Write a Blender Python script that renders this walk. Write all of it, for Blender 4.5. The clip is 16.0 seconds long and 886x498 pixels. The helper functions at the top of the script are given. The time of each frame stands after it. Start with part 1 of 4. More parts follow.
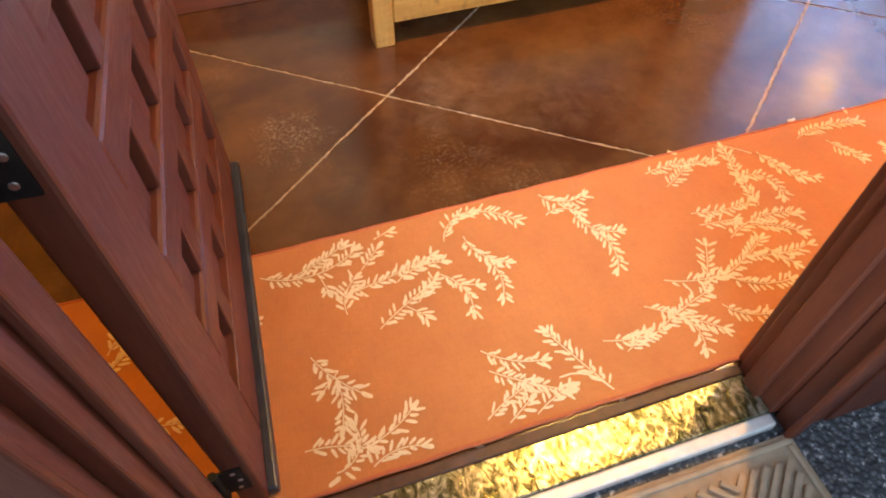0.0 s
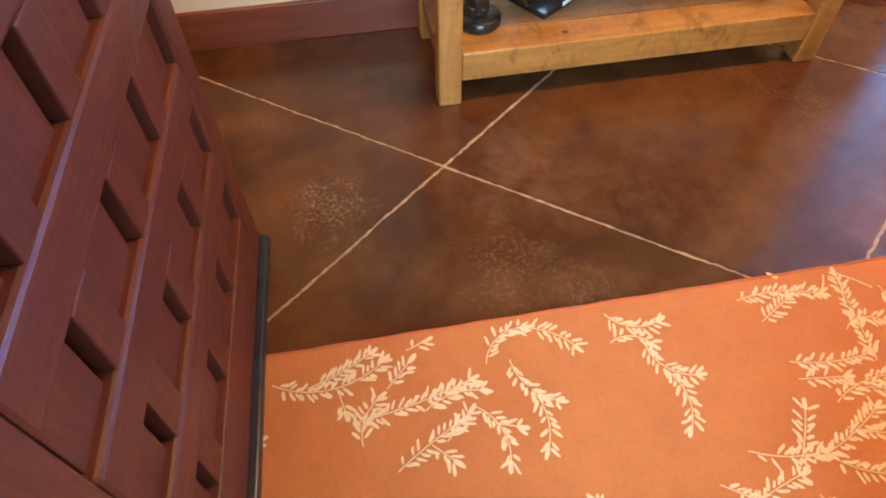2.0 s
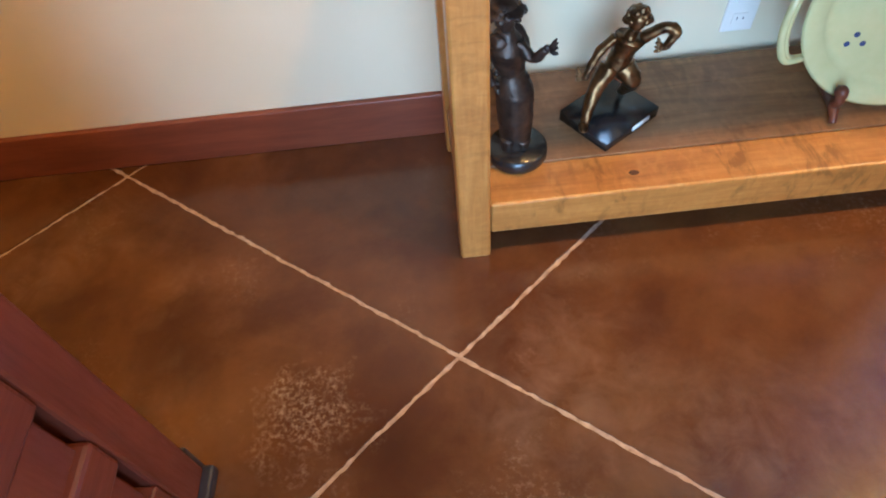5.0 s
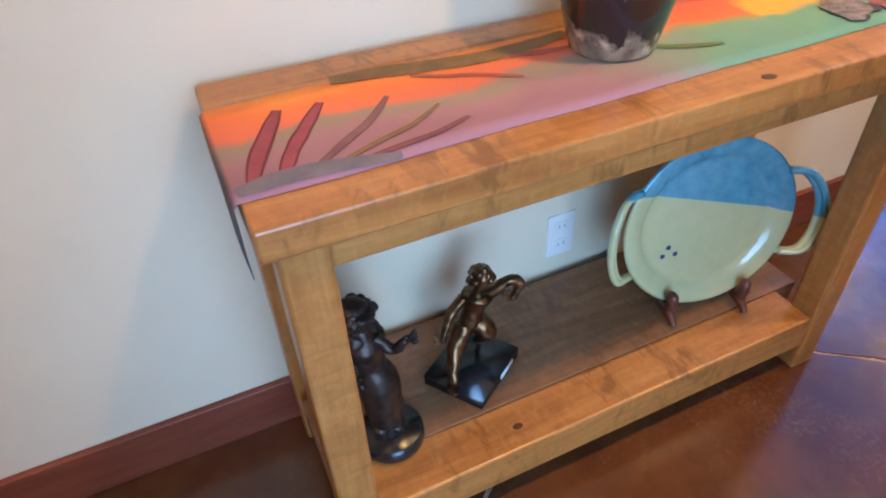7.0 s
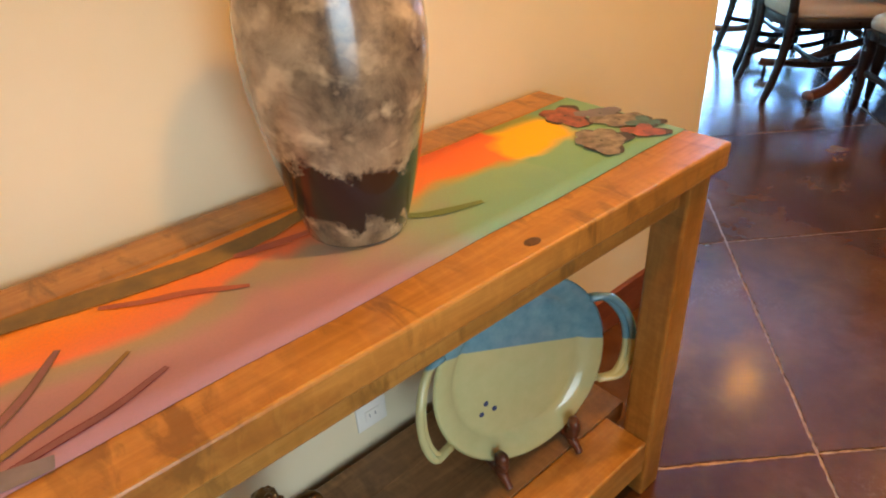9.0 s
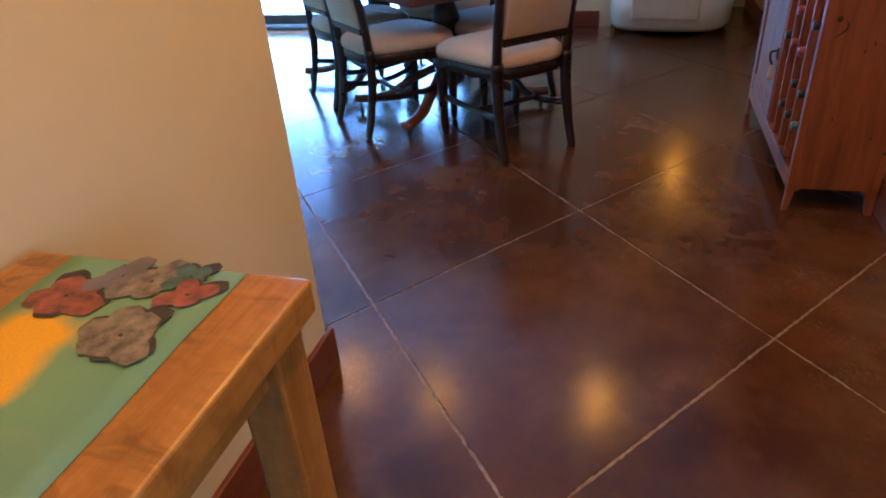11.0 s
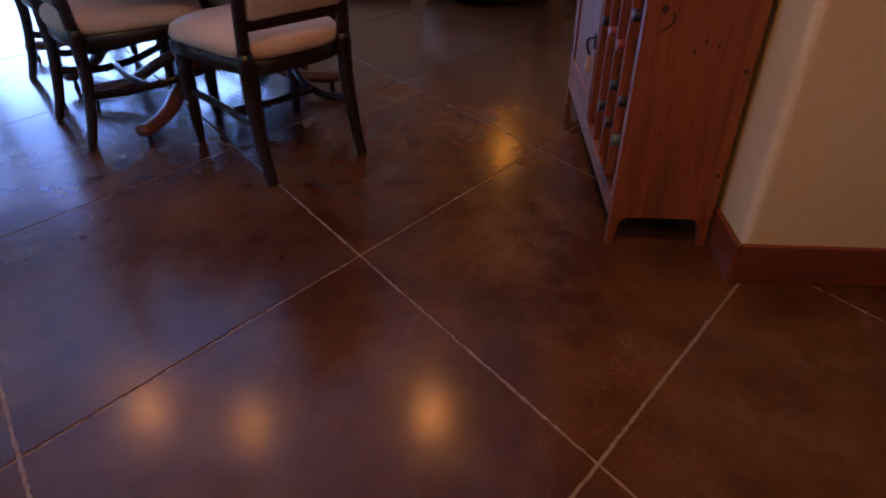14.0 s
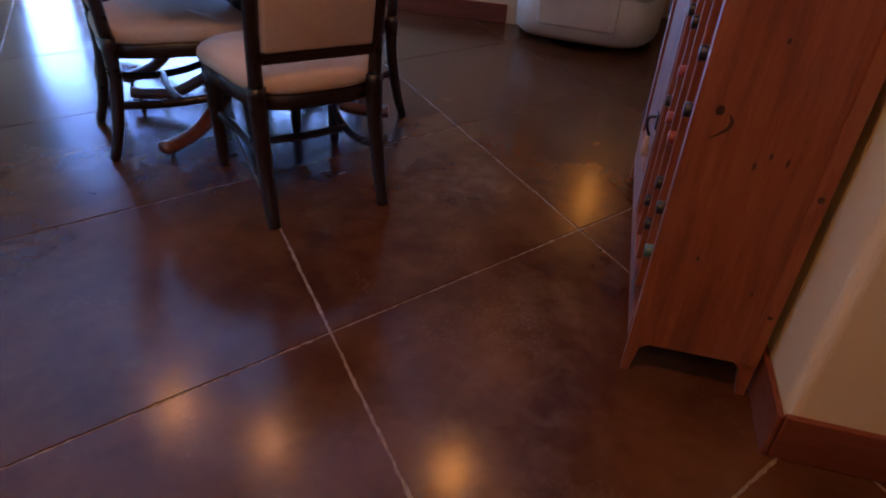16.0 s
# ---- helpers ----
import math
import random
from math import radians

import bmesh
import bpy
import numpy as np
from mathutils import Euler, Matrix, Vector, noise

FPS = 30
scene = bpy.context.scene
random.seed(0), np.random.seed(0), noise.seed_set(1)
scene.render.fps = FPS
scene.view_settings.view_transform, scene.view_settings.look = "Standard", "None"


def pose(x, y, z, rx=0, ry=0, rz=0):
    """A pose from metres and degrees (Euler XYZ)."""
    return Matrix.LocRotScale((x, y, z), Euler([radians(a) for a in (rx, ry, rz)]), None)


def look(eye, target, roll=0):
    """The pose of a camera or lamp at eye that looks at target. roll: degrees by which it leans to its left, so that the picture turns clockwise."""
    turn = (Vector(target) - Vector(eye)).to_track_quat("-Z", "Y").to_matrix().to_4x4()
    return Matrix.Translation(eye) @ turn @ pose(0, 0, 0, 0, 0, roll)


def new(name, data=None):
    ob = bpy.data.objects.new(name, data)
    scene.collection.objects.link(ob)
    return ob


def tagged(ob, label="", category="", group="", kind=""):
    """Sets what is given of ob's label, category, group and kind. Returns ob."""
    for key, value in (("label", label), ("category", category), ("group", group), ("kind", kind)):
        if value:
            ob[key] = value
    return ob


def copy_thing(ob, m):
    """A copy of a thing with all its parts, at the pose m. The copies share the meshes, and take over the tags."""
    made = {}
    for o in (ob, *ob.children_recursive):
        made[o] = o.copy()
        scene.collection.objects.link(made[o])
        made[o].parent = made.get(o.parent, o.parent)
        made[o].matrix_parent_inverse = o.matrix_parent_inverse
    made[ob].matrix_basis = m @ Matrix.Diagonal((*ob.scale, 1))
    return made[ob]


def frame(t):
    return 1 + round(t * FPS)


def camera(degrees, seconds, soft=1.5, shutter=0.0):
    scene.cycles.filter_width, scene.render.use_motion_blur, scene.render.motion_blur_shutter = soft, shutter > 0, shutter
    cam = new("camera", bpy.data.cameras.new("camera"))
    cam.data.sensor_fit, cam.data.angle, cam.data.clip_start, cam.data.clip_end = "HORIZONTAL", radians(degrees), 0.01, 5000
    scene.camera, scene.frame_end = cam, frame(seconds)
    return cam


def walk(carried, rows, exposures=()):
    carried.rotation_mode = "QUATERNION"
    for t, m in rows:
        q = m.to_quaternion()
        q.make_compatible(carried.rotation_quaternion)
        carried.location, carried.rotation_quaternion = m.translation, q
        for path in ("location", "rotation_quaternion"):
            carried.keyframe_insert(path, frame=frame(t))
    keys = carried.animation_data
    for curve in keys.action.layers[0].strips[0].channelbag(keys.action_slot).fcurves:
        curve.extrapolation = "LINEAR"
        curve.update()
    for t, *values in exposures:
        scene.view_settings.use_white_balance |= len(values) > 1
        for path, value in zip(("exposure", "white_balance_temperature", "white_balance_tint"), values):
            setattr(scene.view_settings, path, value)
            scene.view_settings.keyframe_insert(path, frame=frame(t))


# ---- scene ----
import itertools

cam = camera(69.0, 16.0, soft=2.0)
PATH = [
    (0, (0.168, 0.242, 1.233), (0.558, 1.41, -0.344), 0.1),
    (0.5, (0.167, 0.272, 1.22), (0.541, 1.452, -0.351), -0.3),
    (1, (0.181, 0.365, 1.214), (0.531, 1.548, -0.359), -0.1),
    (1.5, (0.225, 0.461, 1.213), (0.534, 1.643, -0.37), -0.3),
    (2, (0.288, 0.57, 1.219), (0.494, 1.767, -0.371), -0.6),
    (2.5, (0.377, 0.672, 1.214), (0.4, 1.875, -0.383), -4.1),
    (3, (0.424, 0.762, 1.192), (0.364, 1.968, -0.402), -7.3),
    (5.3, (0.486, 1.226, 1.154), (0.517, 2.408, -0.459), -5.7),
    (5.5, (0.487, 1.256, 1.16), (0.549, 2.46, -0.436), -5.7),
    (6, (0.472, 1.345, 1.178), (0.698, 2.63, -0.338), -3.9),
    (6.5, (0.47, 1.377, 1.2), (0.887, 2.776, -0.167), -2.5),
    (7, (0.477, 1.409, 1.218), (1.094, 2.835, -0.041), -2.7),
    (7.5, (0.492, 1.438, 1.231), (1.287, 2.85, 0.058), -2.2),
    (8, (0.557, 1.476, 1.232), (1.453, 2.855, 0.094), -3.3),
    (8.5, (0.642, 1.506, 1.233), (1.606, 2.862, 0.122), -4.0),
    (9, (0.724, 1.541, 1.236), (1.807, 2.856, 0.188), -3.6),
    (9.5, (0.829, 1.613, 1.25), (2.107, 2.784, 0.253), -4.4),
    (10, (0.918, 1.663, 1.26), (2.376, 2.611, 0.273), -5.3),
    (10.2, (0.958, 1.672, 1.256), (2.469, 2.531, 0.267), -5.4),
    (12.3, (1.466, 1.555, 1.151), (3.17, 1.699, 0.114), -0.6),
    (12.5, (1.52, 1.559, 1.147), (3.222, 1.676, 0.104), -0.4),
    (13, (1.633, 1.557, 1.14), (3.32, 1.635, 0.069), 0.0),
    (13.5, (1.777, 1.513, 1.143), (3.448, 1.586, 0.046), -0.3),
    (14, (1.913, 1.466, 1.134), (3.56, 1.544, 0.003), 0.3),
    (14.5, (2.045, 1.446, 1.141), (3.689, 1.54, 0.006), 0.5),
    (15, (2.158, 1.406, 1.142), (3.795, 1.55, 0.002), 1.0),
    (15.5, (2.231, 1.349, 1.15), (3.871, 1.613, 0.036), 1.4),
    (16, (2.301, 1.228, 1.156), (3.93, 1.598, 0.056), 4.0),
]
EXPOSURES = [
    (0, 1.6, 7200, 10), (1, 1.5, 6900, 10), (3, 1.38, 5700, 10), (5.5, 1.5, 5200, 10), (6.5, 1.15, 4800, 10), (7.5, 0.9, 5600, 12), (8, 0.72, 7100, 12), (9, 0.72, 8000, 12), (10, 0.8, 6500, 8),
    (12.3, -0.8, 6500, 42), (14, -0.55, 7200, 48), (16, -0.45, 7100, 46),
]
walk(cam, [(t, look(eye, target, roll)) for t, eye, target, roll in PATH], EXPOSURES)

# ---- light ----
world = bpy.data.worlds.new("sky")
scene.world = world
world.use_nodes = True
wn = world.node_tree
sky = wn.nodes.new("ShaderNodeTexSky")
sky.sky_type, sky.sun_disc = "NISHITA", False
sky.sun_elevation, sky.sun_rotation = radians(50), radians(76)
wn.links.new(sky.outputs[0], wn.nodes["Background"].inputs[0])
wn.nodes["Background"].inputs[1].default_value = 0.15


def lamp(name, kind, m, energy, color, **more):
    data = bpy.data.lights.new(name, kind)
    data.energy, data.color = energy, color
    if "size" in more:
        data.shape, data.size, data.size_y = "RECTANGLE", more["size"], more["size_y"]
    if "radius" in more:
        data.shadow_soft_size = more["radius"]
    if "spread" in more:
        data.spread = more["spread"]
    if "angle" in more:
        data.angle = more["angle"]
    if "spot" in more:
        data.spot_size, data.spot_blend = more["spot"], 0.6
    ob = new(name, data)
    ob.matrix_world = m
    return ob


WARM = (1.0, 0.56, 0.16)
lamp("sun", "SUN", look((20, 6, 19.6), (4, 2, 0)), 3.0, (1, 0.95, 0.86), angle=radians(0.5))
# daylight through the glazed doors of the dining room and through the entrance
lamp("window_daylight", "AREA", look((7.2, 4.70, 0.58), (4.2, 4.4, 0.36)), 225, (0.15, 0.46, 1.0), size=3.1, size_y=0.95)
lamp("window_sky", "AREA", look((7.2, 4.70, 1.56), (4.2, 4.4, 1.30)), 54, (0.06, 0.32, 1.0), size=3.1, size_y=0.98)
lamp("door_daylight", "AREA", look((0.56, 0.50, 0.95), (0.92, 2.4, 0.34)), 4.4, (0.52, 0.75, 1.0), size=0.7, size_y=1.5, spread=radians(78))
# the can at x -0.75 is an added, unseen fill for the rug's west end
CANS = [(1.42, 1.50), (5.15, 1.70), (5.08, 3.80), (5.0, 3.0), (-0.75, 1.50), (2.75, 1.60)]
CEIL = 2.6
for n, (x, y) in enumerate(CANS):
    lamp("can_light", "SPOT", pose(x, y, CEIL - 0.03), (46, 12, 12, 4, 24, 62)[n], (1.0, 0.42, 0.09) if 0 < n < 4 else WARM, radius=0.05, spot=radians(125))

# ---- materials ----


def nodes_of(name):
    m = bpy.data.materials.new(name)
    m.use_nodes = True
    t = m.node_tree
    return m, t, t.nodes["Principled BSDF"]


def coords(t, scale=(1, 1, 1), kind="Object"):
    c = t.nodes.new("ShaderNodeTexCoord")
    p = t.nodes.new("ShaderNodeMapping")
    p.inputs["Scale"].default_value = scale
    t.links.new(c.outputs[kind], p.inputs[0])
    return p.outputs[0]


def noise_tex(t, vec, scale, detail=6.0, rough=0.6, warp=0.0):
    n = t.nodes.new("ShaderNodeTexNoise")
    n.inputs["Scale"].default_value, n.inputs["Detail"].default_value = scale, detail
    n.inputs["Roughness"].default_value, n.inputs["Distortion"].default_value = rough, warp
    t.links.new(vec, n.inputs["Vector"])
    return n.outputs["Fac"]


def ramp(t, fac, stops):
    r = t.nodes.new("ShaderNodeValToRGB")
    e = r.color_ramp.elements
    while len(e) < len(stops):
        e.new(0.5)
    for k, (p, c) in zip(e, stops):
        k.position, k.color = p, (*c, 1)
    t.links.new(fac, r.inputs[0])
    return r.outputs[0]


def mixed(t, fac, a, b, how="MIX"):
    n = t.nodes.new("ShaderNodeMix")
    n.data_type, n.blend_type = "RGBA", how
    for sock, v in ((n.inputs[0], fac), (n.inputs[6], a), (n.inputs[7], b)):
        if isinstance(v, (int, float)):
            sock.default_value = v
        elif isinstance(v, tuple):
            sock.default_value = (*v, 1)
        else:
            t.links.new(v, sock)
    return n.outputs[2]


def spread(t, fac, a, b, c=0.0, d=1.0):
    n = t.nodes.new("ShaderNodeMapRange")
    for i, v in enumerate((a, b, c, d)):
        n.inputs[i + 1].default_value = v
    t.links.new(fac, n.inputs[0])
    return n.outputs[0]


def bumped(t, b, height, strength, dist=0.002):
    n = t.nodes.new("ShaderNodeBump")
    n.inputs["Strength"].default_value, n.inputs["Distance"].default_value = strength, dist
    t.links.new(height, n.inputs["Height"])
    t.links.new(n.outputs[0], b.inputs["Normal"])


def plain(name, dark, light, rough=0.6, scale=14.0, bump=0.15, metal=0.0, fine=160.0, coat=0.0):
    """Two close tones in soft patches, with fine grain in the relief."""
    m, t, b = nodes_of(name)
    v = coords(t)
    big, small = noise_tex(t, v, scale), noise_tex(t, v, fine, 3)
    t.links.new(ramp(t, big, [(0.3, dark), (0.7, light)]), b.inputs["Base Color"])
    t.links.new(spread(t, big, 0.3, 0.7, rough * 0.85, min(1, rough * 1.15)), b.inputs["Roughness"])
    b.inputs["Metallic"].default_value, b.inputs["Coat Weight"].default_value = metal, coat
    bumped(t, b, small, bump)
    return m


def wood(name, tones, axis="x", rough=0.45, knots=0.0, figure=0.0, coat=0.0):
    """Grain drawn out along one axis, with streaks, cross figure and knots."""
    m, t, b = nodes_of(name)
    k = {"x": (0.9, 9, 9), "y": (9, 0.9, 9), "z": (9, 9, 0.9)}[axis]
    v = coords(t, k)
    u = coords(t)
    streak, grain = noise_tex(t, v, 3.0, 8, 0.65, 0.6), noise_tex(t, v, 18.0, 5, 0.7)
    col = ramp(t, streak, [(0.28, tones[0]), (0.5, tones[1]), (0.72, tones[2])])
    col = mixed(t, spread(t, grain, 0.35, 0.75, 0.0, 0.4), col, tones[0])
    if figure:
        cross = coords(t, {"x": (20, 6, 6), "y": (6, 20, 6), "z": (6, 6, 20)}[axis])
        f = noise_tex(t, cross, 1.6, 4, 0.6, 0.8)
        patch = noise_tex(t, u, 4.0, 2)
        fac = t.nodes.new("ShaderNodeMath")
        fac.operation = "MULTIPLY"
        t.links.new(spread(t, f, 0.50, 0.62, 0, figure), fac.inputs[0])
        t.links.new(spread(t, patch, 0.42, 0.54), fac.inputs[1])
        col = mixed(t, fac.outputs[0], col, tuple(c * 0.40 for c in tones[1]))
        curl = noise_tex(t, coords(t, {"x": (1.8, 1, 1), "y": (1, 1.8, 1), "z": (1, 1, 1.8)}[axis]), 34, 3, 0.55, 0.7)
        col = mixed(t, spread(t, curl, 0.50, 0.70, 0, 0.20), col, tuple(min(1, c * 1.22) for c in tones[2]))
        col = mixed(t, spread(t, curl, 0.46, 0.30, 0, 0.14), col, tones[0])
    if knots:
        w = t.nodes.new("ShaderNodeTexVoronoi")
        w.inputs["Scale"].default_value = knots
        t.links.new(coords(t, {"x": (0.6, 1, 1), "y": (1, 0.6, 1), "z": (1, 1, 0.6)}[axis]), w.inputs["Vector"])
        col = mixed(t, spread(t, w.outputs["Distance"], 0.10, 0.20, 0.9, 0.0), col, tuple(c * 0.22 for c in tones[0]))
    o = t.nodes.new("ShaderNodeObjectInfo")
    col = mixed(t, spread(t, o.outputs["Random"], 0, 1, 0.0, 0.16), col, tones[0])
    t.links.new(col, b.inputs["Base Color"])
    t.links.new(spread(t, grain, 0.3, 0.8, rough * 0.8, rough * 1.25), b.inputs["Roughness"])
    b.inputs["Coat Weight"].default_value, b.inputs["Coat Roughness"].default_value = coat, 0.25
    bumped(t, b, grain, 0.18, 0.0015)
    return m


def concrete_floor():
    m, t, b = nodes_of("stained_concrete")
    v = coords(t)
    big, mid, fine = noise_tex(t, v, 1.2, 7, 0.62, 0.25), noise_tex(t, v, 4.6, 5, 0.6, 0.2), noise_tex(t, v, 85, 5, 0.75)
    col = ramp(t, big, [(0.28, (0.038, 0.012, 0.005)), (0.45, (0.070, 0.023, 0.0075)), (0.58, (0.106, 0.038, 0.0105)), (0.74, (0.165, 0.064, 0.017))])
    col = mixed(t, spread(t, mid, 0.46, 0.80, 0, 0.5), col, (0.19, 0.083, 0.026))
    col = mixed(t, spread(t, mid, 0.46, 0.30, 0, 0.5), col, (0.036, 0.012, 0.007))
    # cloudy wear, and scuffed pale specks gathered inside it
    cloud = noise_tex(t, v, 1.9, 6, 0.6, 0.6)
    streak = noise_tex(t, v, 13, 5, 0.6, 0.6)
    haze = t.nodes.new("ShaderNodeMath")
    haze.operation = "MULTIPLY"
    t.links.new(spread(t, cloud, 0.50, 0.68), haze.inputs[0])
    t.links.new(spread(t, streak, 0.36, 0.74, 0, 0.36), haze.inputs[1])
    col = mixed(t, haze.outputs[0], col, (0.27, 0.165, 0.095))
    fac = t.nodes.new("ShaderNodeMath")
    fac.operation = "MULTIPLY"
    t.links.new(spread(t, fine, 0.50, 0.66), fac.inputs[0])
    t.links.new(spread(t, noise_tex(t, v, 2.3, 5, 0.62, 0.5), 0.55, 0.72, 0, 0.3), fac.inputs[1])
    col = mixed(t, fac.outputs[0], col, (0.42, 0.31, 0.20))
    # one flaked patch where the door has rubbed
    gap = t.nodes.new("ShaderNodeVectorMath")
    gap.operation = "DISTANCE"
    t.links.new(v, gap.inputs[0])
    gap.inputs[1].default_value = (0.205, 1.665, 0.0)
    ragged = t.nodes.new("ShaderNodeMath")
    ragged.operation = "ADD"
    t.links.new(gap.outputs["Value"], ragged.inputs[0])
    t.links.new(spread(t, streak, 0.3, 0.7, -0.07, 0.07), ragged.inputs[1])
    flake = t.nodes.new("ShaderNodeMath")
    flake.operation = "MULTIPLY"
    t.links.new(spread(t, ragged.outputs[0], 0.03, 0.13, 0.38, 0.0), flake.inputs[0])
    t.links.new(spread(t, noise_tex(t, v, 90, 5, 0.7), 0.46, 0.66), flake.inputs[1])
    col = mixed(t, flake.outputs[0], col, (0.50, 0.38, 0.24))
    o = t.nodes.new("ShaderNodeObjectInfo")
    col = mixed(t, spread(t, o.outputs["Random"], 0, 1, 0, 0.22), col, (0.05, 0.017, 0.010))
    t.links.new(col, b.inputs["Base Color"])
    rough = t.nodes.new("ShaderNodeMath")
    rough.operation = "ADD"
    t.links.new(spread(t, mid, 0.3, 0.72, 0.168, 0.205), rough.inputs[0])
    t.links.new(spread(t, haze.outputs[0], 0, 0.4, 0, 0.03), rough.inputs[1])
    t.links.new(rough.outputs[0], b.inputs["Roughness"])
    b.inputs["Specular IOR Level"].default_value = 0.5
    bumped(t, b, noise_tex(t, v, 24, 3, 0.5), 0.012, 0.0012)
    return m


def plaster():
    m, t, b = nodes_of("wall_paint")
    v = coords(t)
    a, c = noise_tex(t, v, 2.2, 4), noise_tex(t, v, 38, 4, 0.6)
    t.links.new(ramp(t, a, [(0.3, (0.67, 0.57, 0.375)), (0.7, (0.72, 0.62, 0.425))]), b.inputs["Base Color"])
    b.inputs["Roughness"].default_value = 0.75
    bumped(t, b, c, 0.12, 0.003)
    return m


def weave(name, base, dark, scale=420.0):
    m, t, b = nodes_of(name)
    v = coords(t)
    k = t.nodes.new("ShaderNodeTexChecker")
    k.inputs["Scale"].default_value = scale
    t.links.new(v, k.inputs["Vector"])
    big = noise_tex(t, v, 7, 5)
    col = mixed(t, spread(t, big, 0.3, 0.7, 0, 0.55), base, dark)
    col = mixed(t, spread(t, noise_tex(t, coords(t, (300, 30, 1)), 1.0, 2), 0.45, 0.7, 0, 0.35), col, dark)
    col = mixed(t, spread(t, noise_tex(t, coords(t, (30, 300, 1)), 1.0, 2), 0.45, 0.7, 0, 0.35), col, dark)
    t.links.new(col, b.inputs["Base Color"])
    b.inputs["Roughness"].default_value, b.inputs["Sheen Weight"].default_value = 0.9, 0.15
    bumped(t, b, k.outputs["Fac"], 0.2, 0.001)
    return m


FLOOR = concrete_floor()
JOINT, t, b = nodes_of("joint_grout")
v = coords(t)
sep = t.nodes.new("ShaderNodeSeparateXYZ")
t.links.new(v, sep.inputs[0])
grit = noise_tex(t, v, 55, 5)
# grout goes from pale to a deeper brown with growing x
eastward = t.nodes.new("ShaderNodeMath")
eastward.operation = "ADD"
t.links.new(sep.outputs["X"], eastward.inputs[0])
t.links.new(spread(t, noise_tex(t, v, 1.6, 4), 0.3, 0.7, -0.5, 0.5), eastward.inputs[1])
pale = ramp(t, grit, [(0.3, (0.27, 0.175, 0.11)), (0.7, (0.52, 0.38, 0.26))])
browner = ramp(t, grit, [(0.3, (0.15, 0.10, 0.072)), (0.7, (0.31, 0.23, 0.165))])
t.links.new(mixed(t, spread(t, eastward.outputs[0], 1.7, 2.6), pale, browner), b.inputs["Base Color"])
b.inputs["Roughness"].default_value = 0.8
bumped(t, b, grit, 0.3, 0.002)
WALL = plaster()
CEILING = plain("ceiling_paint", (0.72, 0.68, 0.6), (0.78, 0.74, 0.66), 0.8, 3)
TRIM = {a: wood("red_trim_" + a, ((0.12, 0.028, 0.013), (0.19, 0.048, 0.02), (0.25, 0.072, 0.03)), a, 0.42) for a in "xy"}
DOORWOOD = {a: wood("door_mahogany_" + a, ((0.080, 0.016, 0.007), (0.124, 0.027, 0.012), (0.160, 0.040, 0.017)), a, 0.5) for a in "yz"}
MAPLE = {a: wood("maple_" + a, ((0.23, 0.088, 0.017), (0.40, 0.172, 0.036), (0.52, 0.262, 0.068)), a, 0.36, knots=2.6 if a == "x" else 1.2, figure=0.8 if a == "x" else 0.35, coat=0.15) for a in "xyz"}
# browner boards, also darkened for the shade the tabletop throws on them
SHADED_SHELFWOOD = wood("shaded_brown_maple", ((0.11, 0.052, 0.021), (0.21, 0.105, 0.042), (0.31, 0.165, 0.07)), "x", 0.45, knots=1.6, figure=0.5)
PINE = {a: wood("red_pine_" + a, ((0.13, 0.036, 0.014), (0.27, 0.080, 0.030), (0.36, 0.12, 0.048)), a, 0.42, knots=2.2) for a in "xz"}
EBONY = plain("dark_chair_wood", (0.007, 0.004, 0.004), (0.024, 0.012, 0.009), 0.3, 22, 0.06, fine=120, coat=0.2)
CHERRY = wood("cherry_table_wood", ((0.09, 0.025, 0.012), (0.16, 0.045, 0.02), (0.22, 0.07, 0.03)), "x", 0.35)
RUG = weave("terracotta_weave", (0.54, 0.185, 0.040), (0.38, 0.112, 0.023))
RUGLEAF = plain("rug_leaf_yarn", (0.68, 0.49, 0.25), (0.80, 0.62, 0.36), 0.9, 60, 0.4, fine=500)
LINEN = weave("seat_fabric", (0.58, 0.41, 0.29), (0.46, 0.32, 0.22), 600)
CREAM = plain("cream_leather", (0.48, 0.37, 0.24), (0.57, 0.45, 0.31), 0.5, 9, 0.25, fine=90)
BLACK = plain("black_lacquer", (0.008, 0.008, 0.008), (0.016, 0.015, 0.014), 0.22, 12, 0.04)
RUBBER = plain("black_rubber", (0.012, 0.014, 0.02), (0.03, 0.033, 0.045), 0.35, 30)
IRON = plain("black_iron", (0.012, 0.012, 0.012), (0.03, 0.028, 0.026), 0.5, 40, 0.2, 0.6)
BRONZE = plain("aged_bronze", (0.025, 0.015, 0.009), (0.24, 0.13, 0.05), 0.32, 40, 0.3, 0.9, fine=120)
DARKBRONZE = plain("dark_bronze", (0.02, 0.014, 0.011), (0.07, 0.045, 0.03), 0.42, 50, 0.35, 0.6, fine=150)
IVORY = plain("ivory_plastic", (0.74, 0.70, 0.62), (0.78, 0.75, 0.67), 0.4, 8, 0.03)
PAPER = plain("white_label", (0.66, 0.64, 0.58), (0.74, 0.72, 0.67), 0.7, 30, 0.05)
METAL = plain("brushed_aluminium", (0.55, 0.54, 0.52), (0.7, 0.69, 0.66), 0.35, 30, 0.1, 1.0)
MATBROWN = plain("coir_brown", (0.42, 0.31, 0.20), (0.56, 0.43, 0.29), 0.95, 25, 0.8, fine=300)
GREENGLASS = plain("green_bottle_glass", (0.015, 0.03, 0.02), (0.03, 0.05, 0.03), 0.12, 8, 0.02)

# ---- mesh helpers ----


